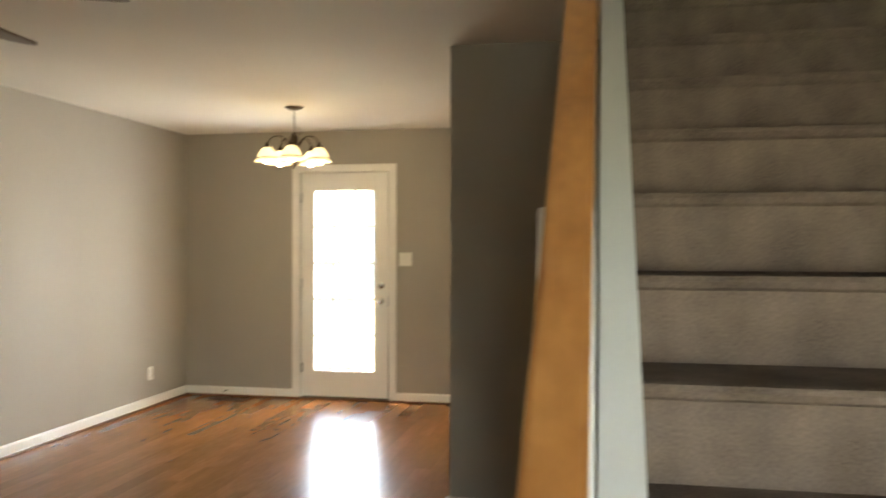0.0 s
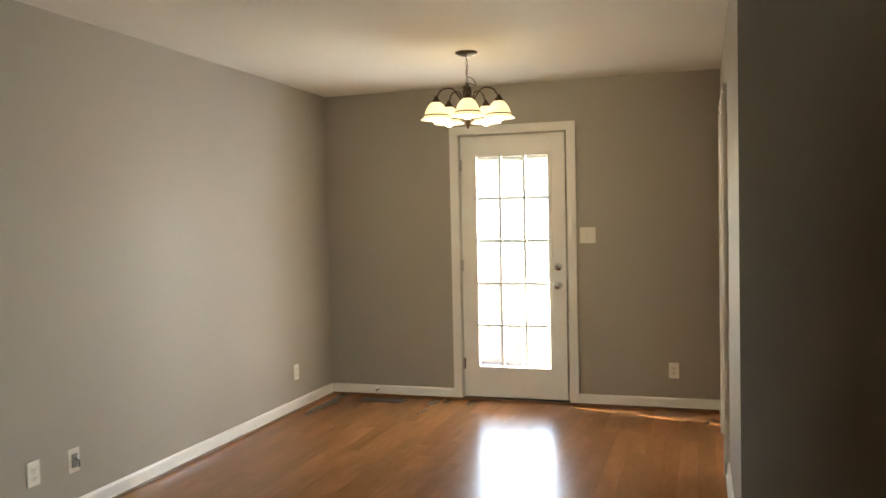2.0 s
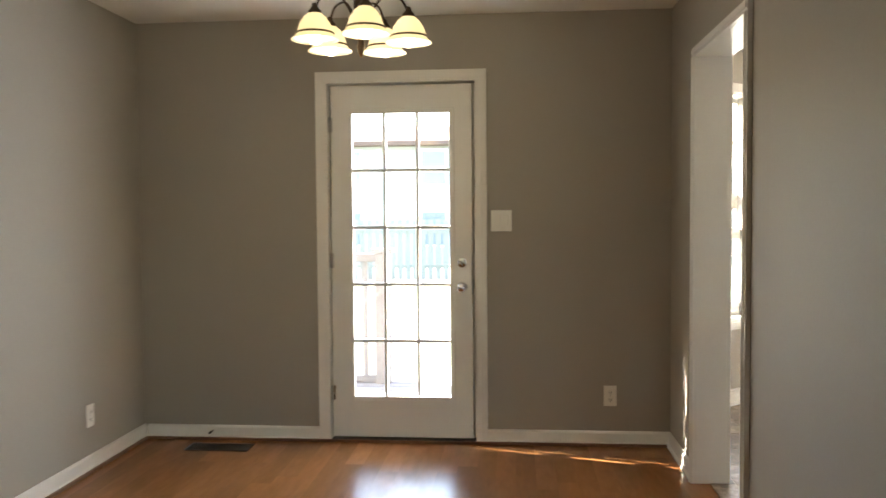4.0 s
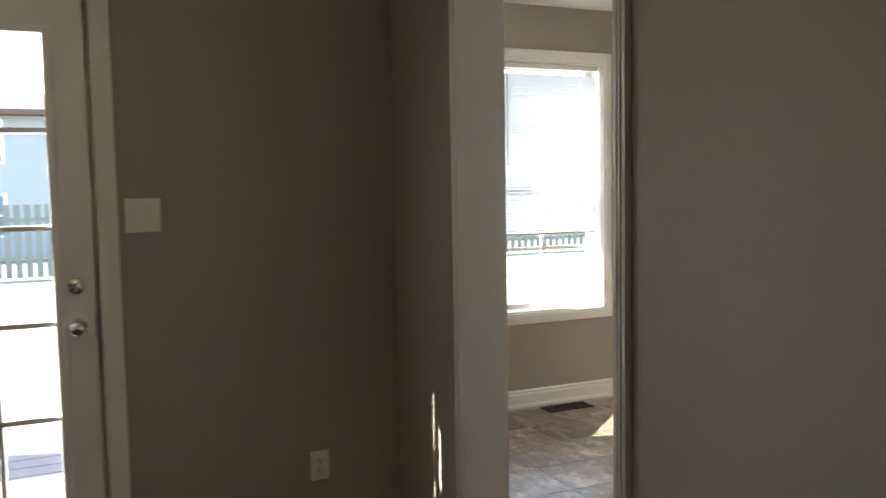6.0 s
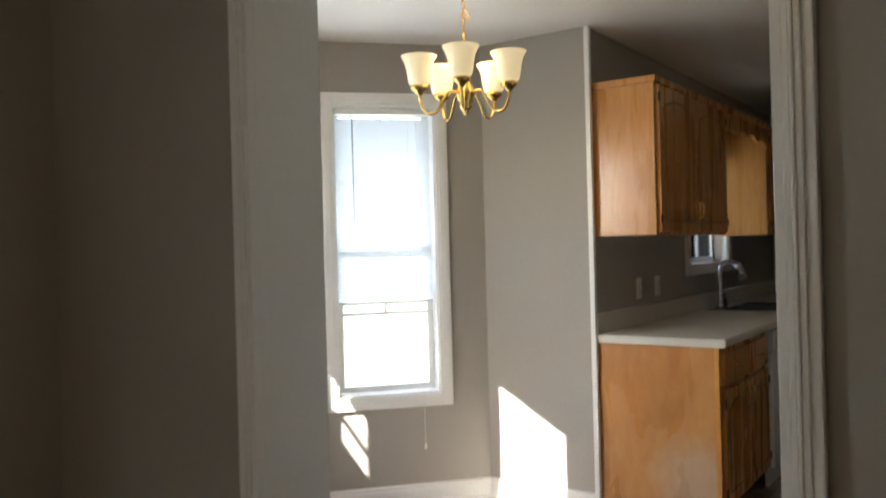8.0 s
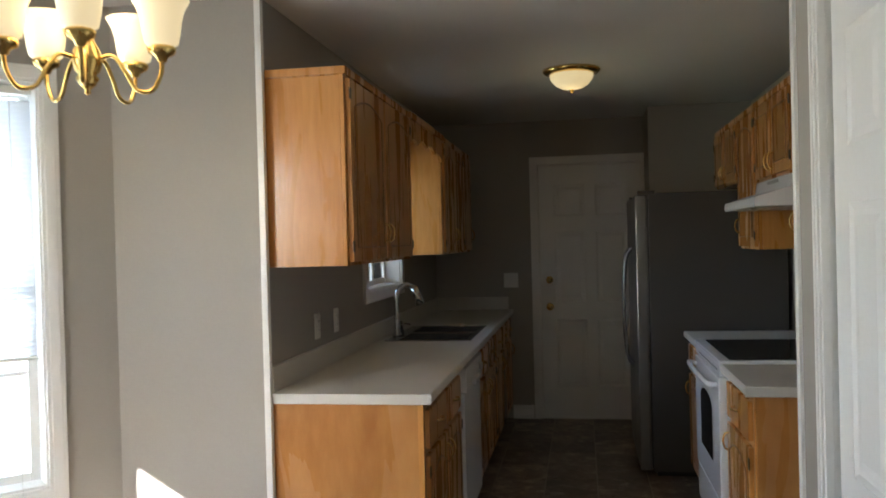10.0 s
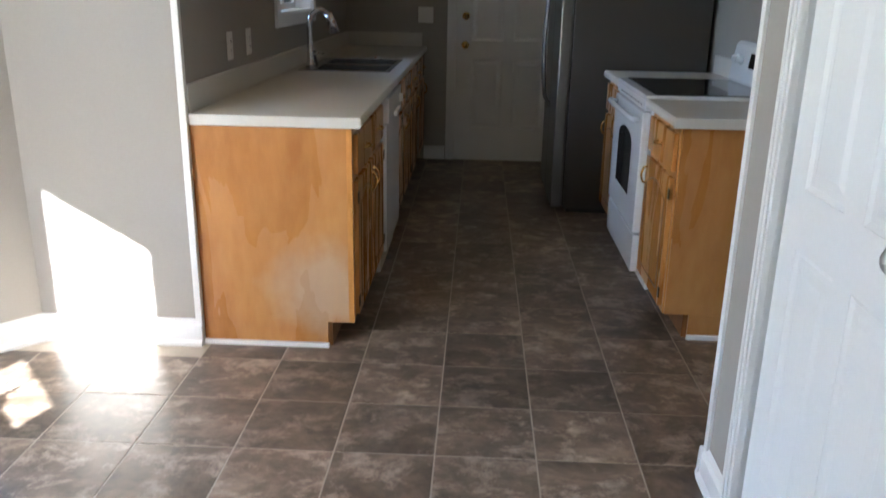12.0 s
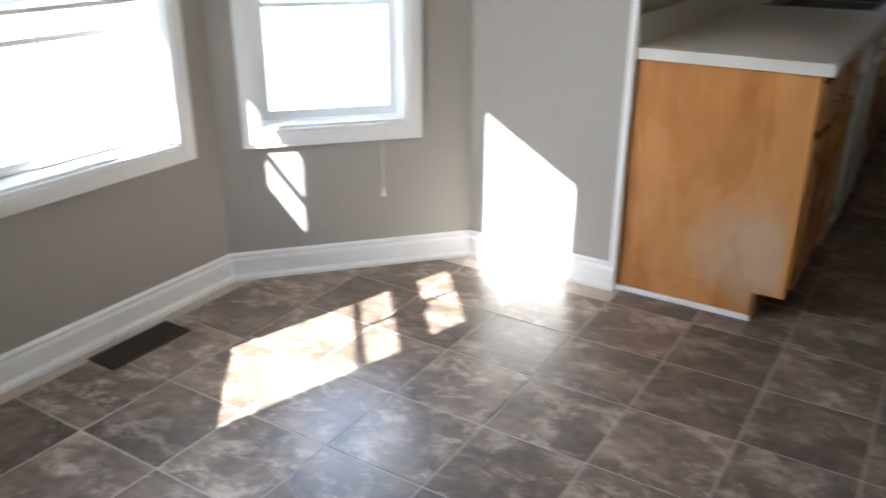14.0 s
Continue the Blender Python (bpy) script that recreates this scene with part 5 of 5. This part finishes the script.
part("shaft", boxes((-0.030, -0.045, 0.121, 0.023, 0.045, 1.425), bevel=0.004), TRIM, NEWEL)
part("base", boxes((-0.036, -0.052, 0.0, 0.0232, 0.052, 0.12), bevel=0.005), TRIM, NEWEL)
slope_board(2.660, 2.686, -6.195, -5.15, 0.34, 0.922, PAINT, "balustrade_panel", hr, "greige painted panel under the rail")
structure("floor_passage", boxes((2.66, -3.40, 0.0, 3.80, -2.62, 0.17), bevel=0.02), CARPET, "low carpeted step into the passage under the stairs", "step")
baseboard((2.80, -2.6), (3.80, -2.6), False).location.z = 0.17


# ---- outside ----
# Unseen eave added to keep direct sun out of the sink window.
structure("roof_eave", profile_x([(0.142, 2.56), (0.80, 2.50), (0.80, 2.62), (0.142, 2.70)], 4.30, 8.56), TRIM, "unseen white eave added to block sun at the sink window", "eave")
# Also added out of view; its depth limits the sun through the door panes.
structure("roof_eave", profile_x([(0.142, 2.56), (0.46, 2.53), (0.46, 2.65), (0.142, 2.70)], -3.2, 1.90), TRIM, "unseen white eave added to trim sun through the back door", "eave")
SIDING = surface("pale_siding", (0.26, 0.28, 0.31), 0.7, vary=0.05)
ROOF = surface("brown_shingle", (0.09, 0.06, 0.05), 0.9, vary=0.2, scale=3)
FENCE = surface("weathered_fence", (0.15, 0.155, 0.14), 0.85, vary=0.2, scale=5)
FARGLASS = surface("far_window_glass", (0.10, 0.13, 0.16), 0.1)
DECK = surface("weathered_deck", (0.15, 0.135, 0.13), 0.85, vary=0.2, scale=5)
deck = thing("deck", pose(0, 0, 0), "weathered timber deck outside the back door", "deck")
for k in range(13):
    part("board", boxes((-1.2, 0.18 + k * 0.145, -0.09, 1.80, 0.315 + k * 0.145, -0.06)), DECK, deck)
post = thing("deck_railing", pose(0, 0, 0), "timber deck railing with a thick post", "railing")
part("post", boxes((-0.075, 1.86, -0.06, 0.05, 1.985, 1.00), bevel=0.008), DECK, post)
part("post_cap", boxes((-0.10, 1.835, 1.001, 0.075, 2.01, 1.04), bevel=0.008), DECK, post)
part("top_rail", boxes((-1.2, 1.89, 0.93, -0.076, 1.97, 0.995), bevel=0.005), DECK, post)
for k in range(8):
    part("baluster", boxes((-1.13 + 0.135 * k, 1.91, 0.0, -1.09 + 0.135 * k, 1.95, 0.929)), DECK, post)
part("bottom_rail", boxes((-1.2, 1.90, -0.05, -0.076, 1.96, -0.001)), DECK, post)
fn = thing("yard_fence", pose(0, 16.5, -0.45), "weathered wooden picket fence across the yard", "fence")
part("rail", boxes((-14, 0.03, 0.35, 14, 0.07, 0.44), (-14, 0.03, 1.25, 14, 0.07, 1.34)), FENCE, fn)
pk = None
for k in range(140):
    if pk is None:
        pk = part("picket", prism([(0, 0), (0.14, 0), (0.14, 0.028), (0, 0.028)], 0.05, 1.62), FENCE, fn)
        ob = pk
    else:
        ob = new("picket", pk.data)
        ob.parent = fn
    ob.location = (-14 + 0.2 * k, 0, 0)
for k, (x, w, h) in enumerate(((-6.5, 13.0, 4.15), (9.5, 12.0, 4.4))):
    hs = thing("house", pose(x, 24, -0.45), "pale two-storey neighbouring house with a brown roof", "house", "neighbouring houses")
    part("wall", boxes((0, 0, 0, w, 8, h)), SIDING, hs)
    part("roof", profile_x([(-0.6, h), (-0.6, h + 0.15), (4, h + 1.15), (8.6, h + 0.15), (8.6, h)], -0.4, w + 0.4), ROOF, hs)
    for i in range(4):
        for z in (0.6, 2.75):
            wn_ = part("window", boxes((1.2 + i * w / 4.3, -0.05, z, 2.2 + i * w / 4.3, 0.02, z + 1.3), bevel=0.01), TRIM, hs)
            for s in range(2):
                part("pane", boxes((1.27 + i * w / 4.3, -0.06, z + 0.07 + s * 0.6, 2.13 + i * w / 4.3, -0.052, z + 0.62 + s * 0.6)), FARGLASS, wn_)

# ---- floor pieces ----
def plank_mesh(w, l):
    bm = bmesh.new()
    box(bm, 0, 0, -0.006, w, l, 0.0, bevel=0.0)
    me = bpy.data.meshes.new("plank")
    bm.to_mesh(me); bm.free()
    me.materials.append(PLANK)
    return me


rng = random.Random(11)
PW, GAP = 0.100, 0.0
full = {}
row, x = 0, XW
while x < 3.80:
    w = min(PW, 3.80 - x)
    y = 0.0
    end = SOUTH
    y_top = -0.002 if x < 1.99 else -2.62
    y = y_top + rng.choice((0.0, 0.11, 0.22, 0.33, 0.44, 0.55, 0.66, 0.77, 0.88, 0.99))
    while y > end:
        l = 1.10
        a, b = max(end, y - l), min(y_top, y)
        if b - a > 0.02 and (w > 0.02):
            key = (round(w, 3), round(b - a, 4))
            if key not in full:
                full[key] = plank_mesh(w - GAP, key[1] - GAP)
            ob = new("plank", full[key])
            ob.parent = floor_living
            ob.location = (x, b - key[1], -0.00015 * rng.random())
        y -= l
    x += PW
    row += 1

TP, JOINT = 0.3068, 0.0038
TX0, TY0 = 3.952, -0.9565


def tile_mesh(w, h):
    bm = bmesh.new()
    box(bm, 0, 0, -0.001, w, h, 0.004)
    top = [e for e in bm.edges if all(abs(v.co.z - 0.004) < 1e-6 for v in e.verts)]
    bmesh.ops.bevel(bm, geom=top, offset=0.0016, segments=1, affect='EDGES')
    me = bpy.data.meshes.new("tile")
    bm.to_mesh(me); bm.free()
    me.materials.append(TILE)
    return me


def inside(x, y):
    if y > 0.0:
        if y > 1.265 or x < 2.06 or x > 4.68:
            return False
        return y < 0.62 + 0.645 / 0.76 * (x - 2.06) + 0.30 and y < 0.62 + 0.645 / 0.715 * (4.68 - x) + 0.30
    if y < NS:
        return x > 3.89 and y > KS
    return x > XE + 0.02 and x < KE


tiles = {}
for i in range(-8, 16):
    for j in range(-6, 9):
        x0, x1 = TX0 + i * TP + JOINT / 2, TX0 + (i + 1) * TP - JOINT / 2
        y0, y1 = TY0 + j * TP + JOINT / 2, TY0 + (j + 1) * TP - JOINT / 2
        cx, cy = (x0 + x1) / 2, (y0 + y1) / 2
        if not inside(cx, cy):
            continue
        x0, x1 = max(x0, 1.99), min(x1, KE + 0.05)
        y0, y1 = max(y0, KS - 0.02), min(y1, 1.30)
        if x1 - x0 < 0.02 or y1 - y0 < 0.02:
            continue
        key = (round(x1 - x0, 3), round(y1 - y0, 3))
        if key not in tiles:
            tiles[key] = tile_mesh(*key)
        ob = new("tile", tiles[key])
        ob.parent = floor_kitchen
        ob.location = (x0, y0, 0.0)
